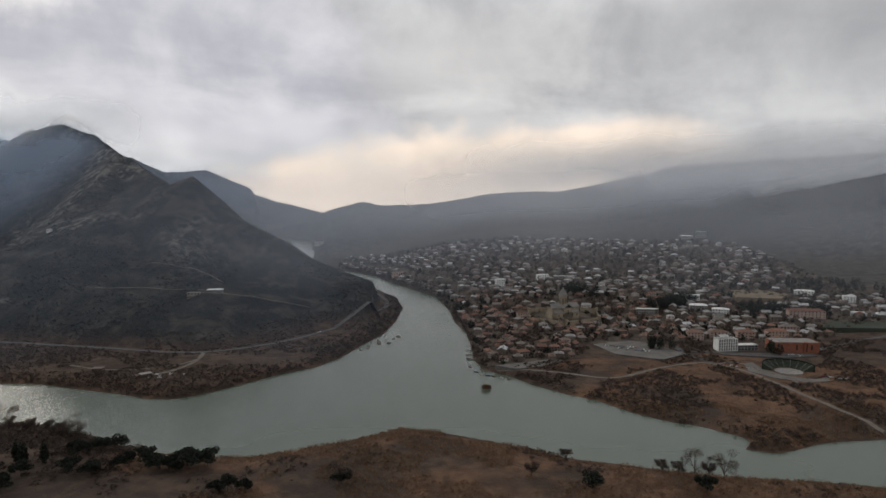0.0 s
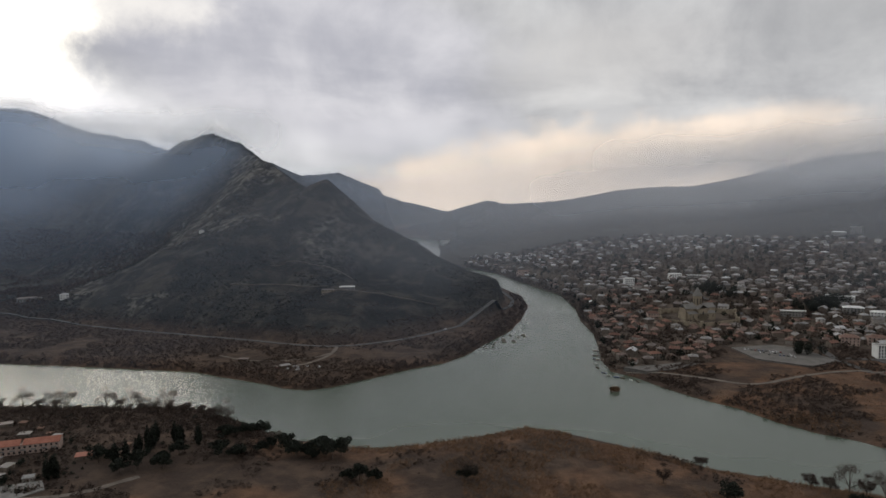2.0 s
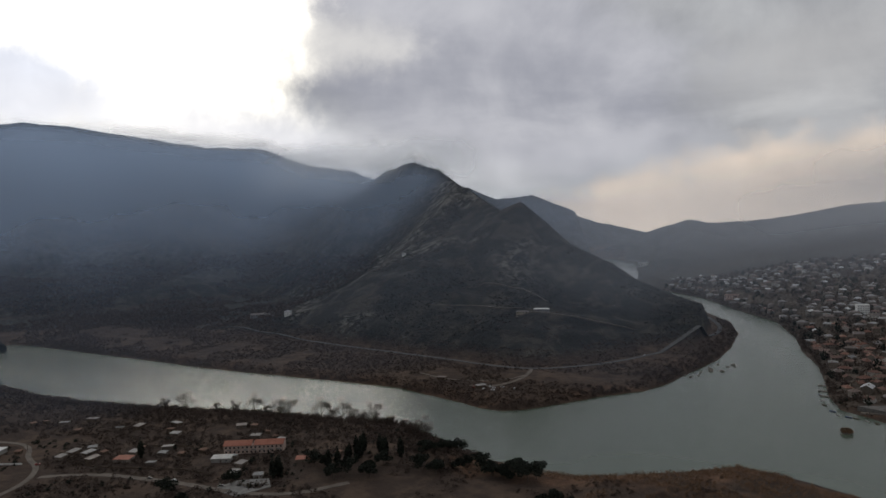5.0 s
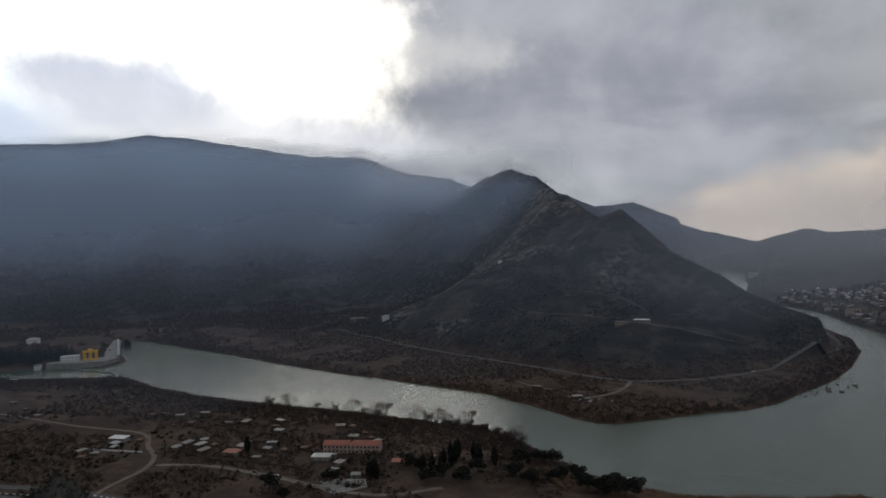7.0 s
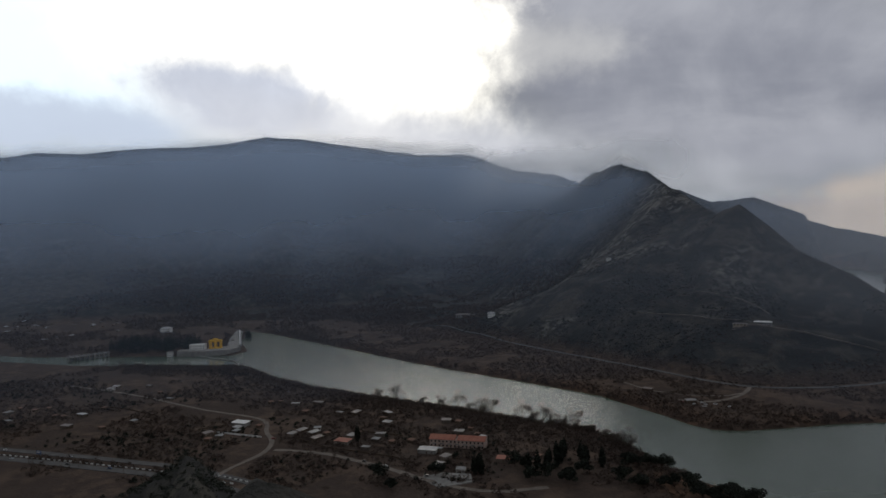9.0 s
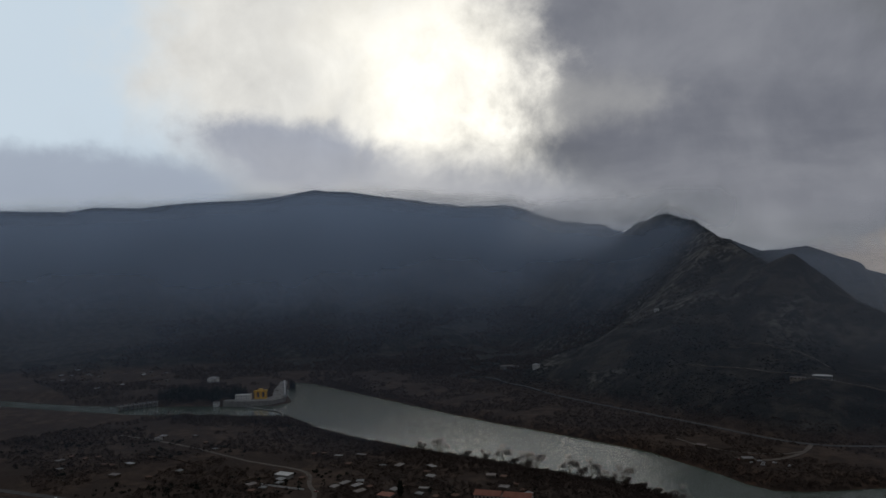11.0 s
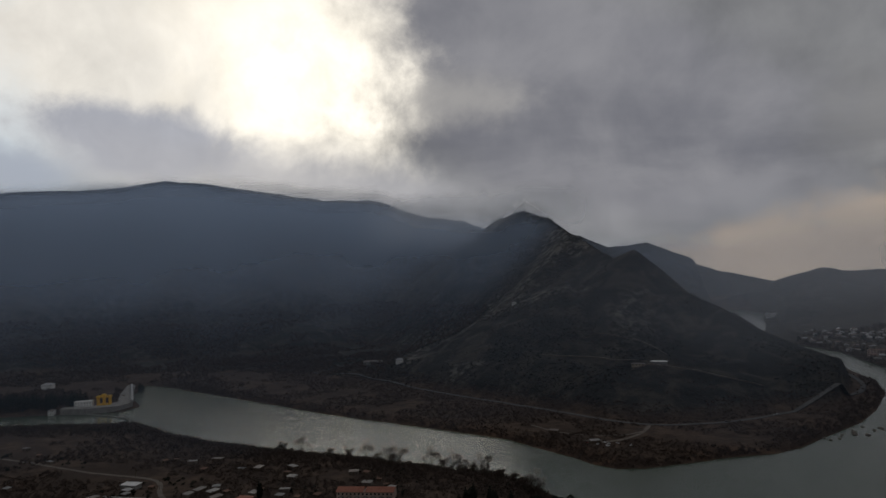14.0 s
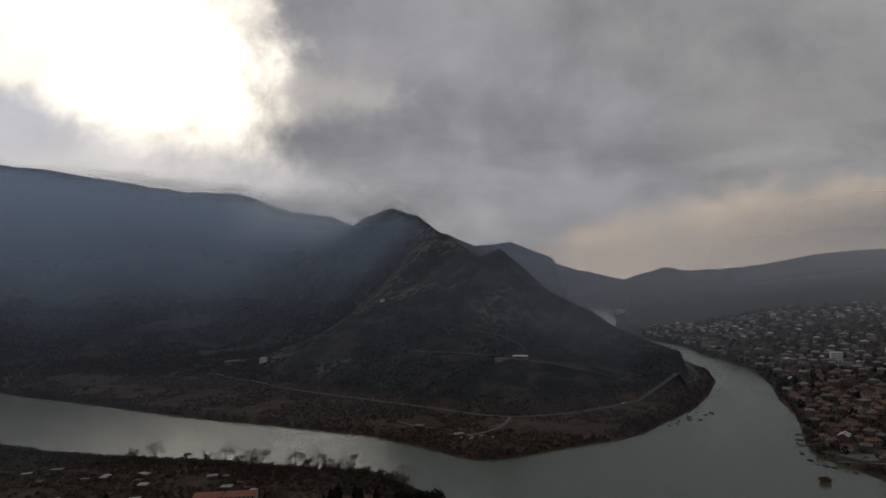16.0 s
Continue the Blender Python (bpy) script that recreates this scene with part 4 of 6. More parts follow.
WALLS_J = random_material("far_plaster", [(0.0, (0.12, 0.105, 0.092)), (0.5, (0.19, 0.17, 0.15)), (0.85, (0.10, 0.088, 0.078)), (1.0, (0.5, 0.49, 0.47))], 0.85, True)
ROOF_J = random_material("far_roof", [(0.0, (0.18, 0.10, 0.08)), (0.25, (0.15, 0.14, 0.14)), (0.5, (0.30, 0.29, 0.29)), (0.75, (0.17, 0.13, 0.115)), (1.0, (0.58, 0.59, 0.60))], 0.6, True)
far = cand[NEAREST:]
if len(far):
    joined("far_houses", [far_house(12, 10, 6, 2.4, "hip"), far_house(11, 9, 4.2, 2.0, "gable"), far_house(14, 10, 6.4, 2.4, "hip"), far_house(10, 9, 5.6, 2.2, "gable")],
           np.column_stack([far, heights[NEAREST:]]), [WALLS_J, ROOF_J, GLASS], "pale-walled houses with grey and brown roofs up the slope", "houses", turns=rng.uniform(0, 6.28, len(far)))

# ---- trees and scrub ----


def leaf_cloud(seed, lumps, n, size, thin_leaf=0.5, outward=0.0):
    """Many small triangles spread through ellipsoid lumps (x, y, z, rx, ry, rz): verts and tris."""
    g = np.random.default_rng(seed)
    L = np.array(lumps, float)
    vol = L[:, 3] * L[:, 4] * L[:, 5]
    pick = g.choice(len(L), n, p=vol / vol.sum())
    way = g.normal(size=(n, 3))
    way /= np.linalg.norm(way, axis=1)[:, None]
    c = L[pick, :3] + way * L[pick, 3:] * (g.uniform(0.25, 1.0, (n, 1)) ** 0.5)
    a = g.normal(size=(n, 3)) * (1 - outward) + way * outward * 2.2
    a /= np.linalg.norm(a, axis=1)[:, None]
    b = np.cross(a, g.normal(size=(n, 3)))
    b /= np.linalg.norm(b, axis=1)[:, None]
    s = size * g.uniform(0.6, 1.4, (n, 1))
    V = np.stack([c - a * s * 0.5 - b * s * 0.5 * thin_leaf, c - a * s * 0.5 + b * s * 0.5 * thin_leaf, c + a * s * 0.6], 1).reshape(-1, 3)
    return V, np.arange(3 * n).reshape(-1, 3)


def crown_part(parent, V, F, mat, label=""):
    me = mesh_from("crown", V, F.tolist(), [mat])
    ob = new("crown", me)
    ob.parent = parent
    if label:
        ob["label"] = label
    return ob


def tree(name, label, category, group, trunk_h, trunk_r, limbs, crown, mat):
    bm = bmesh.new()
    tube(bm, (0, 0, -0.8), (0, 0, trunk_h * 0.5), trunk_r, trunk_r * 0.75, 7)
    tube(bm, (0, 0, trunk_h * 0.5), (0.1, 0.05, trunk_h), trunk_r * 0.75, trunk_r * 0.35, 7)
    ob = new(name)
    tagged(ob, label, category, group)
    part("trunk", bm, BARK, ob)
    for p, q, r in limbs:
        part("limb", tube(bmesh.new(), p, q, r, r * 0.35, 5), BARK, ob)
    crown_part(ob, *crown, mat)
    return ob


def cypress_tree(h, seed):
    lumps = [(0, 0, h * k / 8, 0.13 * h * s, 0.13 * h * s, h * 0.12) for k, s in ((1, 0.9), (2, 1.25), (3, 1.4), (4, 1.3), (5, 1.1), (6, 0.8), (7, 0.45))]
    return tree("cypress_tree", "dark green cypress with a dense narrow crown", "tree", "cypresses", h * 0.3, 0.28, [], leaf_cloud(seed, lumps, 800, 1.2, 0.8, 0.5), NEEDLES)


def pine_tree(h, w, seed):
    g = np.random.default_rng(seed)
    lumps, limbs = [], []
    for k in range(7):
        a, z, d = k * 2.4 + g.uniform(0, 1), h * g.uniform(0.5, 0.85), w * g.uniform(0.3, 0.62)
        lumps.append((math.cos(a) * d, math.sin(a) * d, z, w * 0.32, w * 0.32, h * 0.17))
        limbs.append(((0, 0, h * 0.4 + k * h * 0.05), (math.cos(a) * d, math.sin(a) * d, z - 0.3), 0.12))
    lumps.append((0, 0, h * 0.84, w * 0.36, w * 0.36, h * 0.18))
    lumps.append((0, 0, h * 0.6, w * 0.4, w * 0.4, h * 0.2))
    return tree("pine_tree", "dark spreading pine with an uneven crown", "tree", "pines", h * 0.85, 0.3, limbs[:5], leaf_cloud(seed, lumps, 1000, 1.3, 0.7, 0.2), NEEDLES)


def bare_tree(h, w, seed):
    g = np.random.default_rng(seed)
    limbs, lumps = [], []
    for k in range(9):
        a, z, d = k * 2.4 + g.uniform(0, 0.8), h * g.uniform(0.36, 0.95), w * g.uniform(0.15, 0.5)
        tip = (math.cos(a) * d, math.sin(a) * d, z)
        limbs.append(((0, 0, h * g.uniform(0.15, 0.32)), tip, 0.16))
        lumps.append((tip[0], tip[1], tip[2] * 0.96, w * 0.24, w * 0.24, h * 0.15))
    return tree("bare_tree", "leafless grey-brown tree with a fine branched crown", "tree", "bare trees on the bank", h * 0.7, 0.26, limbs, leaf_cloud(seed, lumps, 2400, 1.7, 0.055, 0.6), TWIGS)


def plant(protos, places, turns=True):
    """Sets the prototypes, then copies of them, at the places."""
    xs, ys = np.array([p[0] for p in places], float), np.array([p[1] for p in places], float)
    zs = land(xs, ys)
    for k, (x, y, z) in enumerate(zip(xs, ys, zs)):
        where = pose(x, y, z - 0.1, 0, 0, float(rng.uniform(0, 360)))
        if k < len(protos):
            protos[k].matrix_world = where
        else:
            copy_thing(protos[k % len(protos)], where)


plant([cypress_tree(18, 1), cypress_tree(15, 2), cypress_tree(17, 3)],
      [(-281, 460), (-297, 463), (-304, 465), (-318, 462), (-323, 458), (-296, 458), (-347, 390), (-352, 393), (-491, 382), (-316, 455), (-310, 440), (-350, 386), (-312, 448), (-315, 433), (-319, 426), (-322, 418), (-318, 441)])
plant([pine_tree(11.5, 9, 11), pine_tree(8.5, 7, 12), pine_tree(14, 10, 13)],
      [(-255, 484), (-272, 484), (-244, 490), (-202, 453), (-190, 453), (-175, 453), (-238, 439), (-226, 453), (-253, 440), (-138, 417), (-127, 417), (-336, 419), (-371, 364), (-378, 323), (-262, 471),
       (-183, 463), (-240, 446), (-210, 458), (-196, 447), (-182, 446), (-168, 448), (-285, 440), (-290, 425), (-300, 412), (-306, 402), (-145, 415), (97, 417), (169, 417),
       (-222, 462), (-164, 455), (-282, 415), (-330, 424), (-399, 330), (-66, 425)])
plant([bare_tree(21, 17, 21), bare_tree(13, 10, 22), bare_tree(10, 9, 23)],
      [(-457, 517), (-382, 535), (-340, 540), (-448, 522), (-353, 535), (-335, 528), (-362, 546), (-302, 522), (-322, 536), (-292, 517), (-286, 512), (-310, 528), (-395, 540), (-410, 543), (162, 448), (173, 448), (183, 448), (152, 452),
       (-420, 538), (-372, 540), (-480, 525), (-500, 528), (-520, 522), (-545, 520), (-585, 515), (-610, 508), (-470, 535), (190, 440), (60, 440), (88, 470), (-68, 425)])

# groves in the town
GROVE = [(229, 1192, 26, 22), (374, 1081, 24, 20), (341, 1065, 20, 12), (400, 1095, 22, 16), (481, 1034, 32, 16), (520, 1015, 30, 12), (265, 815, 18, 8), (570, 1010, 40, 14), (700, 1150, 60, 22), (620, 1180, 50, 16), (390, 790, 14, 5),
         (262, 1150, 14, 6), (480, 1230, 40, 14), (-1230, 690, 14, 5)]
spots = []
for x, y, r, n in GROVE:
    a, d = rng.uniform(0, 6.28, n), r * np.sqrt(rng.uniform(0, 1, n))
    spots += list(zip(x + d * np.cos(a), y + d * np.sin(a)))


def grove_tree(h, w, seed):
    lumps = [(0, 0, h * k / 6, w * s, w * s, h * 0.14) for k, s in ((1.3, 0.42), (2.2, 0.5), (3.2, 0.45), (4.2, 0.32), (5.2, 0.18))]
    return tree("conifer_tree", "dark conifer in a dense grove", "tree", "town conifers", h * 0.4, 0.25, [], leaf_cloud(seed, lumps, 260, 1.4, 0.7, 0.4), NEEDLES)


plant([grove_tree(17, 11, 31), grove_tree(14, 10, 32), grove_tree(19, 10, 33)], spots)

spots = []
for x, y, r, n in ((-1180, 506, 26, 30), (-1215, 482, 26, 30), (-1150, 532, 18, 20), (-1250, 460, 26, 26)):
    a, d = rng.uniform(0, 6.28, n), r * np.sqrt(rng.uniform(0, 1, n))
    spots += list(zip(x + d * np.cos(a), y + d * np.sin(a)))
plant([grove_tree(25, 12, 36), grove_tree(22, 13, 37)], spots)


def bush(seed, n=34, size=0.4, thin_leaf=0.34, squash=0.55):
    V, F = leaf_cloud(seed, [(0, 0, 0.42 * squash * 2, 0.55, 0.55, 0.5 * squash * 2), (0.25, 0.1, 0.3, 0.35, 0.35, 0.3)], n, size, thin_leaf, 0.45)
    return V, F, np.zeros(len(F), int)


def scatter(name, region, n, keep, lo, hi, mat, label, category, protos, flat=0.8):
    x = rng.uniform(region[0], region[1], n)
    y = rng.uniform(region[2], region[3], n)
    ok = keep(x, y)
    x, y = x[ok], y[ok]
    z = land(x, y)
    ok = z > 0.25
    x, y, z = x[ok], y[ok], z[ok]
    s = lo + (hi - lo) * rng.uniform(0, 1, len(x)) ** 2
    scales = np.stack([s, s, s * rng.uniform(flat * 0.7, flat * 1.2, len(x))], 1)
    return joined(name, protos, np.column_stack([x, y, z - 0.15]), [mat], label, category, scales)


ALL_ROADS = [HIGHWAY, HIGHWAY_B, [(-505, 244), (-527, 305), (-552, 332), (-612, 362), (-640, 368), (-760, 335), (-900, 300)], [(-530, 318), (-469, 345), (-404, 352), (-318, 363)], [(-720, 898), (-577, 862), (-414, 825), (-340, 804), (-297, 800), (-250, 822), (-207, 862), (-150, 956), (-118, 1060)],
             [(60, 732), (131, 707), (168, 686), (194, 692), (234, 726), (286, 749), (310, 744), (331, 707), (341, 644), (359, 540)], [(-281, 768), (-289, 727), (-300, 704)]]


def off_roads(x, y, gap=5.0):
    ok = np.ones(len(x), bool)
    for line in ALL_ROADS:
        ok &= polyline_distance(x, y, line)[0] > gap
    return ok


def dry(x, y, margin=1.0):
    return ~inside(x, y, RIVER) & (polyline_distance(x, y, RIVER)[0] > margin)


def bank(line, reach, power=1.0):
    def keep(x, y):
        d = polyline_distance(x, y, line)[0]
        return dry(x, y, 1.0) & (rng.uniform(0, 1, len(x)) < np.clip(1 - d / reach, 0, 1) ** power) & off_roads(x, y)
    return keep


TW = [bush(k) for k in range(41, 47)]
EV = [bush(k, 40, 0.42, 0.6, 0.6) for k in range(51, 55)]
RD = [bush(k, 30, 0.5, 0.10, 0.8) for k in range(61, 65)]
# near bank
scatter("riverside_scrub", (-1050, -230, 380, 600), 28000, bank(NEAR_BANK, 70, 1.1), 1.6, 6.5, TWIGS, "bare brown scrub along the near bank", "scrub", TW)
scatter("garden_scrub", (-1100, -260, 150, 560), 19000, lambda x, y: dry(x, y, 3) & off_roads(x, y) & (fbm(x, y, 60, 4, 101) + 0.25 * smooth(330, 450, y) - 0.2 * (x > -330) > 0.0) & (np.hypot(x, y) > 430), 1.5, 5.5, TWIGS, "bare bushes between the riverside gardens", "scrub", TW)
scatter("garden_bushes", (-1100, -260, 150, 560), 4200, lambda x, y: dry(x, y, 3) & off_roads(x, y) & (fbm(x, y, 60, 4, 103) > 0.1) & (np.hypot(x, y) > 430), 1.5, 4.5, NEEDLES, "dark evergreen bushes in the gardens", "bushes", EV)
scatter("reeds", (-260, 420, 380, 600), 44000, lambda x, y: dry(x, y, 1) & (fbm(x, y, 45, 4, 105) > -0.2) & (x + 0.5 * y > 40) & off_roads(x, y), 1.2, 3.2, REEDS, "tall dry orange-brown reeds on the near shore", "reeds", RD)
scatter("shore_scrub", (-260, 420, 380, 560), 6000, lambda x, y: dry(x, y, 3) & (fbm(x, y, 38, 4, 107) > 0.3), 1.5, 4.5, TWIGS, "dark bare scrub in the reeds", "scrub", TW)
# spit and foot of the hill
scatter("spit_scrub", (-1300, -60, 620, 1300), 120000, bank(SPIT_BANK, 34, 1.2), 1.5, 5.0, TWIGS, "bare brown scrub along the far bank", "scrub", TW)
scatter("flat_scrub", (-1300, -80, 630, 1100), 60000, lambda x, y: dry(x, y, 4) & off_roads(x, y) & (fbm(x, y, 55, 4, 109) > -0.1) & (land(x, y) < 22), 1.0, 4.0, TWIGS, "bare bushes on the river flat", "scrub", TW)
scatter("hill_scrub", (-1250, -100, 840, 1800), 60000, lambda x, y: (land(x, y) > 10) & (fbm(x, y, 75, 5, 111) + 0.35 * fbm(x, y, 300, 2, 112) > -0.08), 1.2, 4.2, JUNIPER, "dark juniper scrub on the steep hill", "scrub", EV, 0.6)
scatter("hill_brush", (-1250, -100, 840, 1800), 22000, lambda x, y: (land(x, y) > 14) & (fbm(x, y, 60, 5, 113) > 0.0), 1.5, 4.5, TWIGS, "bare grey brush on the steep hill", "scrub", TW, 0.6)
# meadow and town
scatter("meadow_scrub", (60, 900, 480, 860), 46000, lambda x, y: dry(x, y, 3) & off_roads(x, y) & ~in_town(x, y) & (fbm(x, y, 55, 4, 115) > -0.08) & (np.hypot(x - 368, y - 712) > 48) & (np.hypot(x - 235, y - 810) > 54) & (np.hypot(x - 385, y - 790) > 62), 1.2, 4.2, TWIGS, "dark bare scrub in the brown meadow", "scrub", TW)
scatter("meadow_reeds", (60, 900, 480, 860), 26000, lambda x, y: dry(x, y, 1) & off_roads(x, y) & ~in_town(x, y) & (fbm(x, y, 70, 4, 71) > 0.0) & (y < 735), 1.0, 2.4, REEDS, "dry orange-brown reeds on the town meadow", "reeds", RD)
scatter("town_bank_scrub", (-320, 300, 500, 1800), 60000, bank(TOWN_BANK, 26, 1.2), 1.5, 6.0, TWIGS, "bare bushes along the town bank", "scrub", TW)
HOUSE_AT = {(int(x // 8), int(y // 8)) for x, y in cand}


def between_houses(x, y):
    free = np.array([(int(a // 8), int(b // 8)) not in HOUSE_AT for a, b in zip(x, y)])
    return in_town(x, y) & free & off_roads(x, y, 4) & (np.hypot(x - 235, y - 810) > 56) & (np.hypot(x - 183, y - 1016) > 45)


scatter("town_trees", (-420, 1500, 740, 2450), 36000, between_houses, 3.5, 10.0, TWIGS, "leafless garden trees between the houses", "trees", TW, 0.95)
scatter("town_evergreens", (-420, 1500, 740, 2450), 5200, between_houses, 3.0, 9.5, NEEDLES, "dark evergreen trees between the houses", "trees", EV, 1.2)
scatter("dam_wood", (-1900, -1000, 330, 1050), 14000, lambda x, y: dry(x, y, 3) & (x < -1040) & (fbm(x, y, 90, 4, 117) > -0.05), 3.0, 8.0, TWIGS, "dark bare woodland beyond the dam", "trees", TW, 0.9)
scatter("mountain_foot_wood", (-2300, -860, 640, 1700), 42000, lambda x, y: (y > np.interp(x, [p[0] for p in WOOD_EDGE], [p[1] for p in WOOD_EDGE])) & (land(x, y) < 120) & (fbm(x, y, 110, 4, 119) > -0.25), 3.0, 9.0, TWIGS, "dark bare woodland at the foot of the mountain", "trees", TW, 0.9)
scatter("near_slope_scrub", (-420, 120, 60, 380), 12000, lambda x, y: (np.hypot(x, y) > 200) & (land(x, y) > 10), 1.2, 4.2, NEEDLES, "dry scrub on the rocky slope below", "scrub", TW, 0.6)

# ---- landmarks of the town ----


def cathedral(x, y, turn):
    ob = tagged(new("cathedral"), "old tuff cathedral with a conical drum roof inside a walled court", "church")
    wall = bmesh.new()
    box(wall, -24, -8, -2, 24, 8, 17)
    part("nave", wall, STONE, ob)
    part("transept", boxes((-7.5, -14, -2, 7.5, 14, 17)), STONE, ob)
    for s in (-1, 1):
        part("aisle", boxes((-22, s * 11 - 3, -2, 20, s * 11 + 3, 10)), STONE, ob)
        bm = bmesh.new()
        v = [bm.verts.new(p) for p in ((-22.5, s * 14.4, 9.8), (20.5, s * 14.4, 9.8), (20.5, s * 7.9, 12.6), (-22.5, s * 7.9, 12.6), (-22.5, s * 14.4, 10.2), (20.5, s * 14.4, 10.2), (20.5, s * 7.9, 13.0), (-22.5, s * 7.9, 13.0))]
        for f in ((0, 1, 2, 3), (4, 5, 6, 7), (0, 1, 5, 4), (2, 3, 7, 6), (1, 2, 6, 5), (0, 3, 7, 4)):
            bm.faces.new([v[k] for k in f])
        part("aisle_roof", bm, SLATE, ob)
    part("roof", gable(bmesh.new(), 48, 16, 17, 5.5, 0.6), SLATE, ob)
    bm = gable(bmesh.new(), 28, 15, 17, 5.2, 0.6)
    bmesh.ops.rotate(bm, verts=bm.verts, cent=(0, 0, 0), matrix=Matrix.Rotation(radians(90), 3, "Z"))
    part("transept_roof", bm, SLATE, ob)
    bm = bmesh.new()
    prism(bm, [(6.2 * math.cos(k * math.pi / 8), 6.2 * math.sin(k * math.pi / 8)) for k in range(16)], 16, 34)
    drum = part("drum", bm, STONE, ob)
    bm = bmesh.new()
    bmesh.ops.create_cone(bm, cap_ends=True, segments=16, radius1=7.3, radius2=0.15, depth=13)
    bmesh.ops.translate(bm, vec=(0, 0, 40.3), verts=bm.verts)
    part("drum_roof", bm, SLATE, ob)
    for k in range(8):
        a = k * math.pi / 4 + math.pi / 16
        bm = boxes((5.7, -0.5, 21, 6.35, 0.5, 30))
        bmesh.ops.rotate(bm, verts=bm.verts, cent=(0, 0, 0), matrix=Matrix.Rotation(a, 3, "Z"))
        part("window", bm, GLASS, drum)
    for px in (-16, -8, 8, 16):
        part("window", boxes((px - 0.5, -14.2, 4, px + 0.5, -13.9, 8)), GLASS, ob)
    part("window", boxes((-0.7, -14.25, 8, 0.7, -13.9, 13)), GLASS, ob)
    put(ob, x, y, turn)
    return ob


SLATE = plain_material("grey_stone_roof", (0.13, 0.125, 0.115), (0.21, 0.20, 0.185), 0.4, 0.85)
cathedral(183, 1014, 24)
court = tagged(new("court_wall"), "crenellated tuff wall round the cathedral court", "wall")
ring = [(128, 985), (178, 952), (232, 985), (240, 1040), (190, 1070), (135, 1045)]
for (x0, y0), (x1, y1) in zip(ring, ring[1:] + ring[:1]):
    L, a = math.hypot(x1 - x0, y1 - y0), math.atan2(y1 - y0, x1 - x0)
    za, zb = ground_at(x0, y0), ground_at(x1, y1)
    turn = Matrix.Translation(((x0 + x1) / 2, (y0 + y1) / 2, (za + zb) / 2)) @ Matrix.Rotation(a, 4, "Z")
    part("wall_run", box(bmesh.new(), -L / 2, -0.6, -3, L / 2, 0.6, 5.5, turn), STONE, court)
    bm = bmesh.new()
    n = int(L / 4)
    for k in range(n):
        box(bm, -L / 2 + 4 * k + 1, -0.6, 5.5, -L / 2 + 4 * k + 3, 0.6, 6.5, turn)
    part("battlement", bm, STONE, court)
    bm = bmesh.new()
    prism(bm, [(x0 + 2.6 * math.cos(k * 0.785), y0 + 2.6 * math.sin(k * 0.785)) for k in range(8)], za - 3, za + 9)
    part("tower", bm, STONE, court)


def block(name, w, d, h, floors, bays, wall, label, category="building", roof=None, rise=0.0, group="", win=(1.5, 1.5), trim=None):
    """A larger building: walls, roof slab or pitched roof, a window in each bay of each floor on both long sides."""
    ob = tagged(part(name, boxes((-w / 2, -d / 2, -3, w / 2, d / 2, h)), wall), label, category, group)
    if rise:
        part("roof", hip(bmesh.new(), w, d, h, rise, 0.7), roof or TIN, ob)
    else:
        part("roof", boxes((-w / 2 - 0.3, -d / 2 - 0.3, h, w / 2 + 0.3, d / 2 + 0.3, h + 0.35)), roof or CONCRETE, ob)
        part("parapet", boxes((-w / 2 - 0.3, -d / 2 - 0.3, h + 0.35, w / 2 + 0.3, -d / 2, h + 0.9), (-w / 2 - 0.3, d / 2, h + 0.35, w / 2 + 0.3, d / 2 + 0.3, h + 0.9),
                              (-w / 2 - 0.3, -d / 2, h + 0.35, -w / 2, d / 2, h + 0.9), (w / 2, -d / 2, h + 0.35, w / 2 + 0.3, d / 2, h + 0.9)), trim or wall, ob)
    fh = h / floors
    for s in (-1, 1):
        for f in range(floors):
            for k in range(bays):
                x = -w / 2 + w * (k + 0.5) / bays
                z = f * fh + fh * 0.3
                part("window", boxes((x - win[0] / 2, s * d / 2 - 0.1, z, x + win[0] / 2, s * d / 2 + 0.1, z + win[1])), GLASS, ob)
    return ob


PINKISH = plain_material("pale_rose_plaster", (0.34, 0.25, 0.21), (0.44, 0.34, 0.29), 0.4, 0.85)
hotel = put(block("hotel", 24, 13, 14, 4, 8, WHITE, "white four-storey block with tall dark window strips", "building", win=(1.4, 2.4)), 345, 808, 6)
for k in range(9):
    part("fin", boxes((-12 + 3 * k - 0.25, -7.0, -1, -12 + 3 * k + 0.25, -6.5, 14.2)), WHITE, hotel)
put(block("annex", 26, 12, 6, 2, 6, STEEL, "low grey annex with a flat roof beside the white block", "building", roof=WHITE, win=(3, 1.6)), 371, 812, 6)
hall = put(block("public_hall", 52, 28, 12, 1, 3, BRICKRED, "large brick-red public hall with few windows", "building", roof=CONCRETE, win=(1.6, 6)), 425, 806, -4)
part("stair_tower", boxes((8, -16.5, -2, 13, -13.9, 13.5)), BRICKRED, hall)
part("slot_window", boxes((10, -16.7, 2, 11, -16.4, 12)), GLASS, hall)
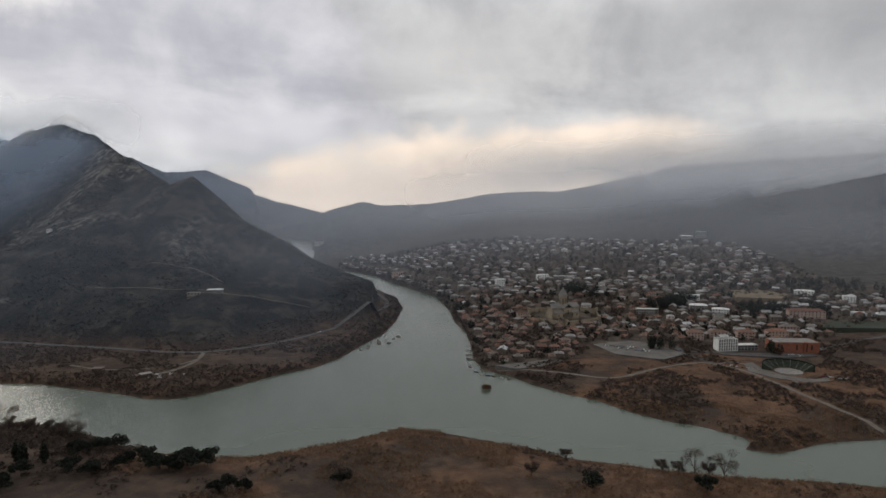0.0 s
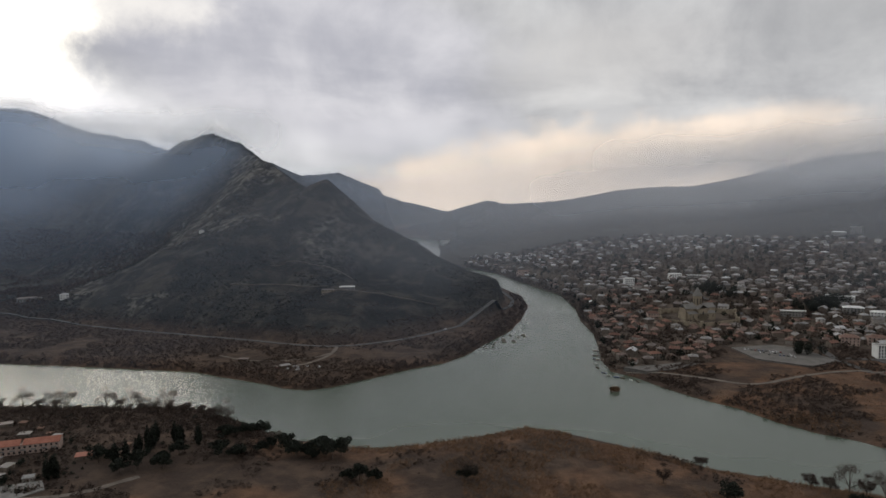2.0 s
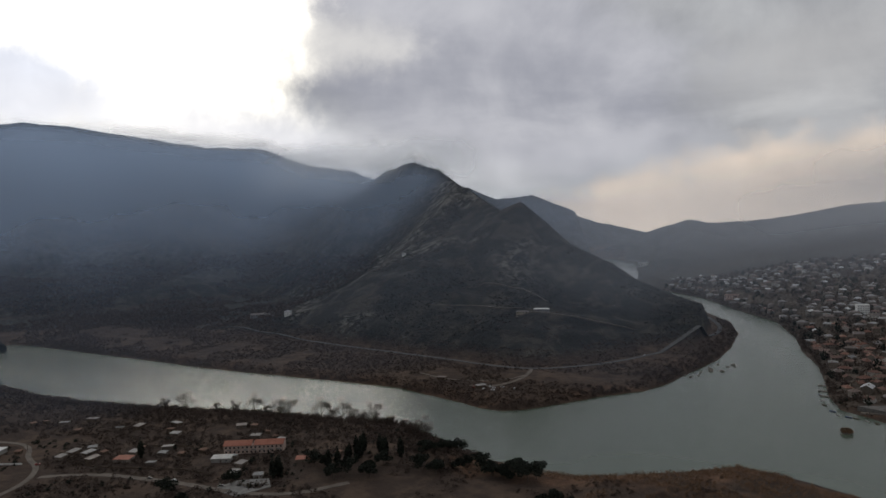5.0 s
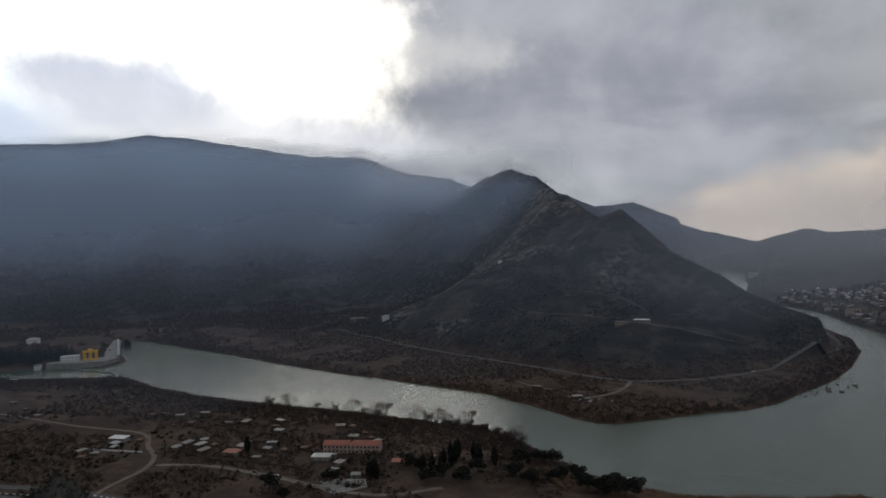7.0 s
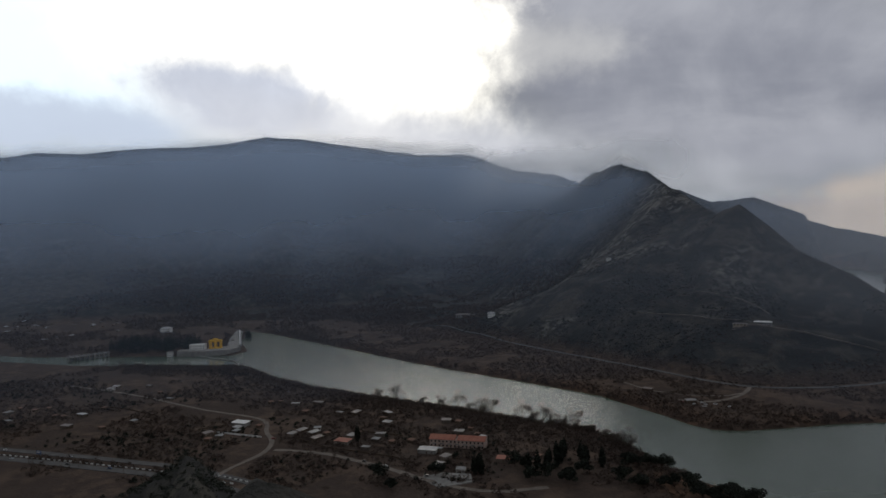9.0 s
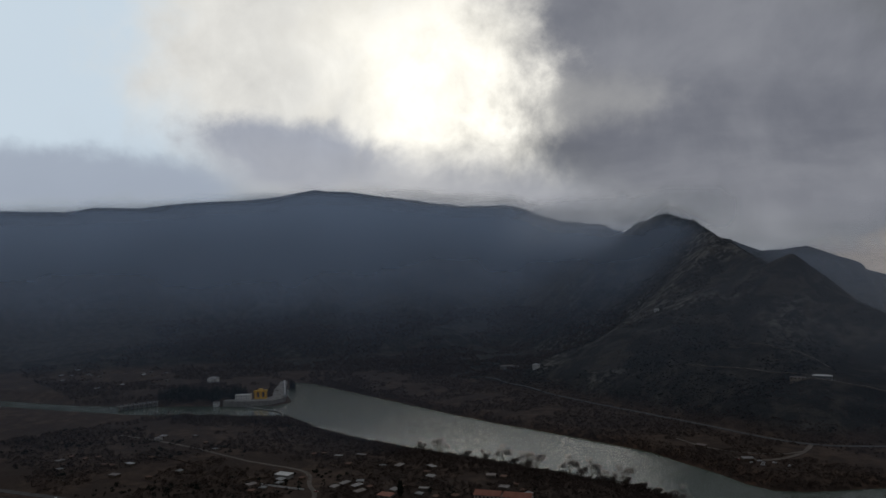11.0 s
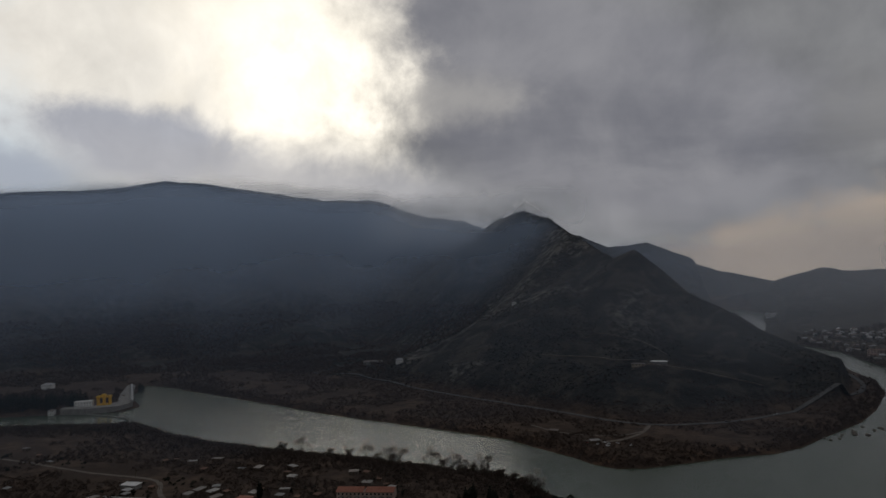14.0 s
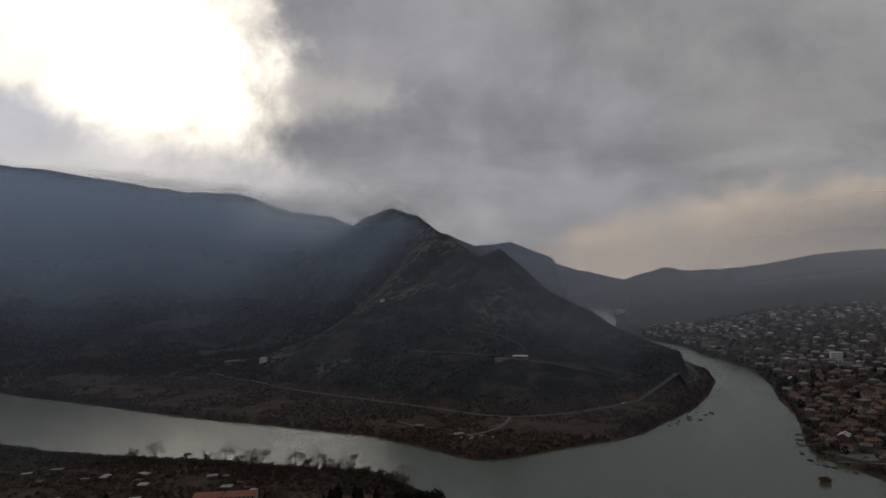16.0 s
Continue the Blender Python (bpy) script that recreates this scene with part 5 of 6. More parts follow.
for x, y, w, d, h, f, b, mat, rise, turn, label in (
        (106, 1239, 17, 11, 14, 4, 5, WHITE, 0, 12, "white four-storey apartment block"), (409, 1115, 40, 12, 8, 2, 9, WHITE, 0, -22, "long white two-storey school wing"),
        (318, 1034, 34, 11, 7, 2, 9, CONCRETE, 0, -10, "long pale two-storey public building"), (400, 1042, 26, 12, 9, 3, 6, CONCRETE, 2.5, -14, "pale three-storey apartment house"),
        (428, 1024, 24, 11, 7, 2, 6, WHITE, 2.2, -18, "white house with a low hipped roof"), (538, 985, 50, 16, 11, 3, 10, PINKISH, 3, -10, "long rose-coloured apartment building"),
        (652, 1068, 18, 12, 10, 3, 4, WHITE, 0, -20, "small white apartment block"), (613, 1130, 30, 12, 7, 2, 6, WHITE, 2, -25, "long white building with a pale roof"),
        (627, 985, 44, 11, 4, 1, 8, WHITE, 0, -16, "long low white pavilion beside the pitch"), (192, 1288, 22, 12, 9, 3, 5, WHITE, 0, 8, "white three-storey block with a flat roof"),
        (228, 1284, 30, 10, 7, 2, 7, CONCRETE, 0, -6, "pale two-storey block with a flat roof"), (657, 1706, 26, 13, 14, 3, 6, CONCRETE, 0, -20, "grey building on the hill over the town"),
        (621, 1708, 30, 10, 7, 2, 6, CONCRETE, 2, -16, "grey low building on the hill over the town"), (-100, 1560, 40, 11, 9, 3, 8, PINKISH, 2.5, 5, "long rose-coloured building near the river bend"),
        (330, 868, 20, 12, 10, 3, 5, PINKISH, 3, -8, "three-storey rose house with a red roof"), (362, 872, 22, 12, 9.5, 3, 5, PINKISH, 3, -8, "three-storey rose house with a red roof"), (396, 868, 22, 12, 10, 3, 5, PINKISH, 3, -6, "three-storey rose house with a red roof"),
        (438, 870, 26, 13, 11, 3, 6, PINKISH, 3, -4, "three-storey rose house with a red roof"), (472, 905, 24, 12, 9, 3, 6, PINKISH, 3, -12, "three-storey rose house with a red roof"),
        (120, 1010, 16, 10, 9, 2, 4, PINKISH, 2.6, 10, "two-storey rose house near the cathedral")):
    put(block("building", w, d, h, f, b, mat, label, "building", TILES if mat is PINKISH else WHITE, rise), x, y, turn)

# open-air theatre with a green arched stand


def theatre(x, y, turn):
    ob = tagged(new("open_air_theatre"), "open-air theatre with a green arched stand round a pale stage", "theatre")
    n = 28
    for k in range(6):
        bm = bmesh.new()
        r0, r1 = 21 + 2.2 * k, 21 + 2.2 * (k + 1)
        out = [(r1 * math.cos(math.pi * i / n), r1 * math.sin(math.pi * i / n)) for i in range(n + 1)] + [(r0 * math.cos(math.pi * i / n), r0 * math.sin(math.pi * i / n)) for i in range(n, -1, -1)]
        prism(bm, out, -3, 1.4 + 1.5 * k)
        part("tier", bm, TURF, ob, "green planted seating tier")
    bm = bmesh.new()
    out = [(35.5 * math.cos(math.pi * i / n), 35.5 * math.sin(math.pi * i / n)) for i in range(n + 1)] + [(34.2 * math.cos(math.pi * i / n), 34.2 * math.sin(math.pi * i / n)) for i in range(n, -1, -1)]
    prism(bm, out, -3, 11)
    part("back_wall", bm, NEEDLES, ob, "dark green planted back wall")
    for k in range(9):
        a = math.pi * (k + 0.5) / 9
        bm = bmesh.new()
        for j in range(6):
            r = 21 + 2.2 * j
            box(bm, r, -0.5, 1.3 + 1.5 * j, r + 2.2, 0.5, 1.75 + 1.5 * j, Matrix.Rotation(a, 4, "Z"))
        part("stair", bm, CONCRETE, ob)
    bm = bmesh.new()
    prism(bm, [(19 * math.cos(k * math.pi / 16), 19 * math.sin(k * math.pi / 16) - 2) for k in range(32)], -3, 0.8)
    part("stage", bm, CONCRETE, ob, "pale round stage")
    put(ob, x, y, turn)
    ob.scale = (0.74, 0.74, 0.74)


theatre(374, 714, -12)
slab("pavement", [(330, 712), (340, 745), (352, 752), (350, 700), (385, 680), (405, 690), (410, 705), (395, 672), (370, 668), (345, 685)], GRAVEL, "pale forecourt of the open-air theatre", "forecourt", 0.2)


def car(mat, label, size=1.0):
    """A parked car: body, cabin glass, bumpers, wheels."""
    bm = boxes((-2.1, -0.86, 0.35, 2.1, 0.86, 0.95))
    bmesh.ops.bevel(bm, geom=list(bm.edges), offset=0.14, segments=2, affect="EDGES")
    ob = tagged(new("car"), label, "car", "parked cars")
    part("body", bm, mat, ob)
    bm = bmesh.new()
    low, high = [(-1.5, -0.78), (1.0, -0.78), (1.0, 0.78), (-1.5, 0.78)], [(-1.15, -0.66), (0.35, -0.66), (0.35, 0.66), (-1.15, 0.66)]
    a, b = [bm.verts.new((x, y, 0.9)) for x, y in low], [bm.verts.new((x, y, 1.42)) for x, y in high]
    for k in range(4):
        bm.faces.new((a[k], a[(k + 1) % 4], b[(k + 1) % 4], b[k]))
    bm.faces.new(a[::-1])
    bm.faces.new(b)
    part("cabin_glass", bm, GLASS, ob)
    part("roof", boxes((-1.12, -0.64, 1.40, 0.32, 0.64, 1.47)), mat, ob)
    for x in (-1.3, 1.3):
        for s in (-1, 1):
            part("wheel", tube(bmesh.new(), (x, s * 0.7, 0.33), (x, s * 0.9, 0.33), 0.33, 0.33, 10), RUBBER, ob)
    return ob


RUBBER = plain_material("tyre_rubber", (0.015, 0.015, 0.015), (0.025, 0.025, 0.025), 2.0, 0.9)
PAINTS = [plain_material("car_paint_" + n, c, tuple(min(1, v * 1.1) for v in c), 0.5, 0.3, 0.1, 0.0, 0.5) for n, c in (("white", (0.72, 0.72, 0.72)), ("silver", (0.42, 0.43, 0.44)), ("black", (0.02, 0.02, 0.022)), ("red", (0.25, 0.03, 0.025)), ("blue", (0.04, 0.07, 0.16)))]
CARS = [car(p, n + " car parked outdoors") for p, n in zip(PAINTS, ("small white", "small silver-grey", "glossy black", "small dark red", "small dark blue"))]
spots = []
for row, n in ((0, 11), (1, 10), (2, 8)):
    for k in range(n):
        if rng.random() < 0.75:
            spots.append((203 + k * 3.6 + row * 10, 828 - row * 15 - k * 1.1 + row * 3, 75, PARK_Z))
for k in range(7):
    spots.append((398 + k * 3.4, 690 - k * 1.5 + rng.normal(0, 1), float(rng.uniform(0, 180)), None))
for k in range(6):
    spots.append((400 + k * 5, 780 + rng.normal(0, 1.5), 90, None))
for k in range(5):
    spots.append((318 + k * 4, 742 - k * 5, 40, None))
for x, y, a in ((-318, 700, 20), (-311, 697, 100), (-304, 700, 60), (-298, 696, 10), (-322, 692, 150), (-308, 690, 80), (-296, 688, 30), (-290, 702, 15), (-275, 700, 90), (-313, 706, 120)):
    spots.append((x, y, a, None))
for x, y, a in ((-700, 154, 27), (-640, 182, 27), (-598, 202, 26), (-735, 157, 205), (-520, 234, 25), (-660, 190, 205)):
    spots.append((x, y, a, ground_at(x, y) + 0.4))
for x, y, a in ((-440, 349, 10), (-417, 352, 185), (-375, 358, 40), (-560, 336, 30), (-215, 855, 45), (-172, 920, 58)):
    spots.append((x, y, a, ground_at(x, y) + 0.45))
for k, (x, y, a, z) in enumerate(spots):
    where = pose(x, y, z if z is not None else ground_at(x, y) + 0.15, 0, 0, a)
    if k < len(CARS):
        CARS[k].matrix_world = where
    else:
        copy_thing(CARS[int(rng.choice([0, 0, 0, 1, 1, 2, 2, 3, 4]))], where)

# ---- the dam ----


def dam():
    ob = tagged(new("sluice_weir"), "concrete sluice weir across the channel with gate piers", "dam")
    x0, y0, x1, y1 = -1250, 365, -1240, 424
    for k in range(9):
        f = k / 8
        x, y = x0 + (x1 - x0) * f, y0 + (y1 - y0) * f
        part("pier", boxes((x - 5, y - 1.2, -5, x + 5, y + 1.2, 7)), CONCRETE, ob)
        part("gate_head", boxes((x - 1.5, y - 1.5, 7, x + 1.5, y + 1.5, 10)), CONCRETE, ob)
    for k in range(8):
        f = (k + 0.5) / 8
        x, y = x0 + (x1 - x0) * f, y0 + (y1 - y0) * f
        part("gate", boxes((x - 0.4, y - 2.6, -5, x + 0.4, y + 2.6, 3.5)), STEEL, ob)
    part("deck", boxes((-1251, 360, 6.6, -1239, 428, 7.6)), CONCRETE, ob)
    for s in (-1251, -1239):
        part("railing", boxes((s - 0.1, 360, 8.5, s + 0.1, 428, 8.7), *[(s - 0.1, 361 + 6 * k, 7.5, s + 0.1, 361.2 + 6 * k, 8.6) for k in range(12)]), STEEL, ob)


def gantry(x, y, turn):
    ob = tagged(new("gantry_crane"), "yellow portal crane standing on the intake dam", "crane")
    for px in (-9, 0, 9):
        for py in (-4, 4):
            part("leg", boxes((px - 0.9, py - 0.9, 0, px + 0.9, py + 0.9, 12)), YELLOW, ob)
    for py in (-4, 4):
        part("girder", boxes((-11, py - 1.1, 12, 11, py + 1.1, 14.6)), YELLOW, ob)
        part("sill_beam", boxes((-10.5, py - 1.0, 0.0, 10.5, py + 1.0, 1.6)), YELLOW, ob)
    for px in (-9, 0, 9):
        part("cross_beam", boxes((px - 0.8, -4, 12.2, px + 0.8, 4, 14.2)), YELLOW, ob)
    part("trolley_house", boxes((-3, -3, 14.6, 3, 3, 17.2)), YELLOW, ob)
    put(ob, x, y, turn, z=9.0)


dam()
quay = tagged(part("intake_dam", prism(bmesh.new(), [(-1135, 500), (-1100, 520), (-1068, 560), (-1080, 590), (-1170, 640), (-1270, 700), (-1280, 690), (-1180, 622), (-1110, 580), (-1118, 545), (-1148, 512)], -6, 9.0), CONCRETE),
              "grey concrete intake dam reaching across the river", "dam")
part("coping", prism(bmesh.new(), [(-1080, 590), (-1170, 640), (-1172, 636), (-1082, 586)], 9.0, 10.2), CONCRETE, quay)
for k in range(9):
    f = k / 8
    x, y = -1085 - 180 * f, 592 + 98 * f
    part("gate_tower", box(bmesh.new(), x - 2.5, y - 2.5, 9, x + 2.5, y + 2.5, 11.5), STEEL, quay)
part("gate_bridge", box(bmesh.new(), -102, -2.0, 0, 102, 2.0, 1.0, pose(-1175, 641, 11.5, 0, 0, -28.6)), STEEL, quay)
gantry(-1105, 556, 46)
put(block("powerhouse", 26, 12, 8, 2, 6, WHITE, "long white intake house on the dam", "building", roof=WHITE), -1122, 532, 48, z=9.0)
put(block("gatehouse", 9, 8, 7, 2, 3, WHITE, "small white gatehouse at the waterside", "building", TIN, 2.0), -1148, 494, 40)
put(block("villa", 20, 13, 9, 2, 5, WHITE, "white two-storey villa with a hipped roof on the far bank", "house", TIN, 3.2), -1385, 590, 40)
boom = tagged(part("guide_wall", boxes(), CONCRETE), "curved concrete guide wall in the water by the intake", "wall")
bm = bmesh.new()
arc = [(-1100, 520), (-1075, 525), (-1040, 530), (-1005, 535), (-975, 528), (-955, 516)]
for (xa, ya), (xb, yb) in zip(arc[:-1], arc[1:]):
    L = math.hypot(xb - xa, yb - ya)
    box(bm, -L / 2 - 0.8, -1.0, -5, L / 2 + 0.8, 1.0, 1.6, pose((xa + xb) / 2, (ya + yb) / 2, 0, 0, 0, math.degrees(math.atan2(yb - ya, xb - xa))))
bm.to_mesh(boom.data)
bm.free()

# ---- riverside hamlet ----


def longhouse():
    ob = block("apartment_house", 50, 12, 7.4, 2, 14, PINKISH, "long two-storey rose house with faded red roofs", "house", TILES, 0)
    for child in [c for c in ob.children if c.name.startswith(("roof", "parapet"))]:
        bpy.data.objects.remove(child)
    for x0, x1 in ((-25, -2), (1, 25)):
        bm = gable(bmesh.new(), x1 - x0, 12, 7.4, 2.6, 0.6)
        bmesh.ops.translate(bm, vec=((x0 + x1) / 2, 0, 0), verts=bm.verts)
        part("roof", bm, REDTIN, ob)
    for x in (-24.8, -2.2, 1.2, 24.8):
        bm = bmesh.new()
        v = [bm.verts.new(p) for p in ((x - 0.2, -6, 7.4), (x - 0.2, 6, 7.4), (x - 0.2, 0, 10.0), (x + 0.2, -6, 7.4), (x + 0.2, 6, 7.4), (x + 0.2, 0, 10.0))]
        for f in ((0, 1, 2), (3, 4, 5), (0, 1, 4, 3), (1, 2, 5, 4), (2, 0, 3, 5)):
            bm.faces.new([v[k] for k in f])
        part("gable_end", bm, PINKISH, ob)
    for k in range(7):
        part("balcony", boxes((-22 + 7 * k, -7.6, 3.4, -18.5 + 7 * k, -6.0, 3.6), (-22 + 7 * k, -7.6, 3.6, -18.5 + 7 * k, -7.4, 4.5)), CONCRETE, ob)
    return ob


REDTIN = plain_material("faded_red_roofing", (0.24, 0.085, 0.055), (0.33, 0.14, 0.095), 0.25, 0.75)
put(longhouse(), -408, 430, 28)


def shed(w, d, h, mat, wall, label, tilt=0.5):
    ob = tagged(part("shed", boxes((-w / 2, -d / 2, -1, w / 2, d / 2, h)), wall), label, "shed", "garden sheds")
    bm = bmesh.new()
    v = [bm.verts.new(p) for p in ((-w / 2 - 0.4, -d / 2 - 0.4, h), (w / 2 + 0.4, -d / 2 - 0.4, h), (w / 2 + 0.4, d / 2 + 0.4, h + tilt), (-w / 2 - 0.4, d / 2 + 0.4, h + tilt))]
    u = [bm.verts.new(p.co + Vector((0, 0, 0.18))) for p in v]
    bm.faces.new(v[::-1])
    bm.faces.new(u)
    for k in range(4):
        bm.faces.new((v[k], v[(k + 1) % 4], u[(k + 1) % 4], u[k]))
    part("roof", bm, mat, ob)
    part("door", boxes((-0.6, -d / 2 - 0.08, 0, 0.6, -d / 2 + 0.05, 2)), WOODEN, ob)
    part("window", boxes((w / 4, -d / 2 - 0.08, 1, w / 4 + 1, -d / 2 + 0.05, 1.9)), GLASS, ob)
    return ob


RUST = plain_material("rusty_sheet", (0.10, 0.055, 0.038), (0.19, 0.105, 0.07), 0.5, 0.85)
SHEDS = [shed(7, 5, 2.8, PALE, WALLS, "small shed with a pale sheet roof"), shed(9, 6, 3.0, TIN, WALLS, "garden shed with a grey tin roof"), shed(6, 5, 2.6, RUST, WOODEN, "wooden hut with a rusty roof"),
         shed(11, 6, 3.0, TIN, WOODEN, "long wooden shed with a tin roof"), shed(5, 4, 2.4, RUST, WOODEN, "tiny garden hut with a rusty roof")]
put(shed(17, 9, 3.6, WHITE, CONCRETE, "long hut with a bright white roof"), -630, 341, 22)
put(shed(14, 9, 3.4, REDTIN, WALLS, "low house with a dull red roof"), -497, 370, 20)
put(shed(16, 9, 3.2, STEEL, CONCRETE, "grey flat-roofed store beside the long house"), -416, 400, 28)
put(shed(12, 8, 3.0, REDTIN, WALLS, "low hut with a dull red roof"), -352, 425, 30)
spots = []
for cx, cy, sx, sy, n in ((-530, 372, 45, 20, 20), (-615, 318, 28, 22, 9), (-600, 345, 20, 16, 4), (-470, 400, 30, 16, 8), (-800, 250, 70, 40, 12), (-880, 330, 70, 40, 7), (-440, 465, 40, 18, 6), (-540, 440, 40, 20, 8), (-390, 395, 22, 12, 4), (-330, 430, 20, 14, 3), (-700, 420, 60, 25, 6), (-322, 700, 10, 6, 4), (-400, 715, 24, 10, 2),
                      (-1750, 430, 90, 40, 16), (-1600, 560, 90, 40, 10), (-1500, 420, 70, 40, 6), (-900, 205, 30, 20, 4)):
    for _ in range(n):
        spots.append((cx + rng.normal(0, sx * 0.6), cy + rng.normal(0, sy * 0.6)))
spots = [p for p in spots if off_roads(np.array([p[0]]), np.array([p[1]]), 7)[0]]
gaps = [11.0] * len(spots)
spots = [spots[k] for k in thin(spots, gaps)]
zs = land(np.array([p[0] for p in spots]), np.array([p[1] for p in spots]))
for k, ((x, y), z) in enumerate(zip(spots, zs)):
    where = pose(x, y, z - 0.05, 0, 0, float(rng.choice([20, 110, 200])) + float(rng.normal(0, 12)))
    if k < len(SHEDS):
        SHEDS[k].matrix_world = where
    else:
        copy_thing(SHEDS[int(rng.integers(len(SHEDS)))], where)


def fence(pts, mat, label, h=1.5, step=4.0):
    ob = tagged(new("fence"), label, "fence", "garden fences")
    line = resample(pts, step)
    for (xa, ya), (xb, yb) in zip(line[:-1], line[1:]):
        L, za, zb = math.hypot(xb - xa, yb - ya), ground_at(xa, ya), ground_at(xb, yb)
        turn = pose((xa + xb) / 2, (ya + yb) / 2, (za + zb) / 2, 0, 0, math.degrees(math.atan2(yb - ya, xb - xa)))
        part("panel", box(bmesh.new(), -L / 2 + 0.05, -0.05, 0.1, L / 2 - 0.05, 0.05, h, turn), mat, ob)
        part("post", box(bmesh.new(), -L / 2 - 0.08, -0.08, -0.5, -L / 2 + 0.08, 0.08, h + 0.15, turn), WOODEN, ob)


fence([(-625, 312), (-590, 326), (-575, 332)], WHITE, "white board fence along a garden plot", 1.6)
fence([(-640, 330), (-650, 305), (-625, 290)], WOODEN, "grey plank fence round a garden plot")
fence([(-570, 385), (-545, 352), (-505, 350), (-470, 360)], WOODEN, "grey plank fence along the dirt road")
fence([(-470, 360), (-430, 372), (-400, 372)], WOODEN, "grey plank fence along the dirt road")
fence([(-560, 420), (-510, 405), (-470, 420)], WOODEN, "grey plank fence between gardens")
fence([(-860, 270), (-800, 290), (-740, 300)], WOODEN, "grey plank fence between plots")


def barrier(line, label):
    """Low concrete parapet with white painted blocks beside the highway."""
    ob = tagged(new("road_barrier"), label, "barrier")
    pts = resample(soften(line, 2), 3.0)
    xs, ys = np.array([p[0] for p in pts]), np.array([p[1] for p in pts])
    zs = land(xs, ys)
    for k in range(len(pts) - 1):
        a = math.degrees(math.atan2(ys[k + 1] - ys[k], xs[k + 1] - xs[k]))
        turn = pose((xs[k] + xs[k + 1]) / 2, (ys[k] + ys[k + 1]) / 2, (zs[k] + zs[k + 1]) / 2, 0, 0, a)
        part("parapet_block", box(bmesh.new(), -1.5, -0.2, -0.6, 1.45, 0.2, 0.85, turn), WHITE if k % 2 else ASPHALT, ob)


barrier([(x - 2.5, y + 7) for x, y in HIGHWAY[2:6]], "low highway parapet of alternating white and dark blocks")
barrier([(-560, 237), (-500, 258), (-420, 272), (-350, 272)], "low highway parapet of alternating white and dark blocks")
sign = tagged(new("road_sign"), "blue road sign board on two posts beside the highway", "sign")
for s in (-2.2, 2.2):
    part("post", boxes((s - 0.1, -0.1, -0.5, s + 0.1, 0.1, 6)), STEEL, sign)
part("board", boxes((-3.4, -0.2, 3, 3.4, -0.1, 6.2)), PAINTS[4], sign)
part("lettering", boxes((-2.6, -0.24, 5.1, 2.2, -0.21, 5.5), (-2.6, -0.24, 4.3, 1.2, -0.21, 4.7)), WHITE, sign)
put(sign, -685, 172, 20)


def lamp_post(h):
    ob = tagged(new("utility_pole"), "tall dark utility pole with a cross arm", "pole", "utility poles")
    part("pole", tube(bmesh.new(), (0, 0, -0.5), (0, 0, h), 0.18, 0.12, 7), WOODEN, ob)
    part("cross_arm", boxes((-1.1, -0.08, h - 0.8, 1.1, 0.08, h - 0.6)), WOODEN, ob)
    return ob


plant([lamp_post(9)], [(-575, 205), (-545, 218), (-620, 185), (-670, 160), (-505, 236), (-470, 352), (-430, 357), (-395, 358), (-510, 335), (-600, 352), (-660, 362), (-350, 360)])

# ---- hillside houses, rocks, boats ----
put(block("terrace_house", 22, 7, 3.6, 1, 7, PALE, "long low pale house on the terraced hillside", "house", WHITE, 1.4), -329, 961, 14)
put(block("terrace_shed", 18, 6, 3, 1, 4, STONE, "low stone shed on the hillside terrace", "shed", TIN, 1.2), -352, 940, 12)
put(block("farmhouse", 13, 10, 7.5, 2, 3, WHITE, "pale two-storey farmhouse at the foot of the hill", "house", TIN, 3), -847, 997, 38)
put(block("barn", 38, 9, 5, 1, 8, CONCRETE, "long pale barn below the farmhouse", "barn", TIN, 2), -918, 1000, 34)
put(block("house", 11, 8, 5, 1, 3, WHITE, "small pale house among the trees", "house", TIN, 2), -1010, 1110, 30)
put(block("hut", 9, 7, 5, 1, 2, WHITE, "small white hut high on the rocky spur", "hut", CONCRETE, 1.8), -690, 1175, 30)
put(block("river_hall", 40, 12, 14, 2, 6, WHITE, "pale building beside the far river bend", "building", WHITE), -470, 2560, 0)


def boulder(r, seed):
    bm = bmesh.new()
    bmesh.ops.create_icosphere(bm, subdivisions=2, radius=r)
    for v in bm.verts:
        v.co *= 1 + 0.32 * noise.noise(v.co * (1.1 / r) + Vector((seed, 0, 0)))
        v.co.z *= 0.55
    return tagged(part("boulder", bm, BOULDER), "rough brown boulder standing in the shallows", "boulder", "river boulders")


ROCKS = [boulder(3.2, 1), boulder(2.2, 2), boulder(1.5, 3)]
for k, (x, y) in enumerate([(-88, 889), (-78, 918), (-96, 865), (-84, 880), (-70, 905), (-92, 872), (-66, 925), (-101, 852), (-60, 912), (-82, 940), (-110, 845), (-90, 898), (-74, 880), (-104, 838)]):
    where = pose(x + rng.normal(0, 3), y + rng.normal(0, 3), 0.1, 0, 0, float(rng.uniform(0, 360)))
    if k < 3:
        ROCKS[k].matrix_world = where
    else:
        copy_thing(ROCKS[k % 3], where)
islet = tagged(new("reed_islet"), "small islet of dry orange reeds in the river", "islet")
bm = bmesh.new()
bmesh.ops.create_icosphere(bm, subdivisions=2, radius=4.2)
for v in bm.verts:
    v.co.z *= 0.22
    v.co *= 1 + 0.2 * noise.noise(v.co * 0.4)
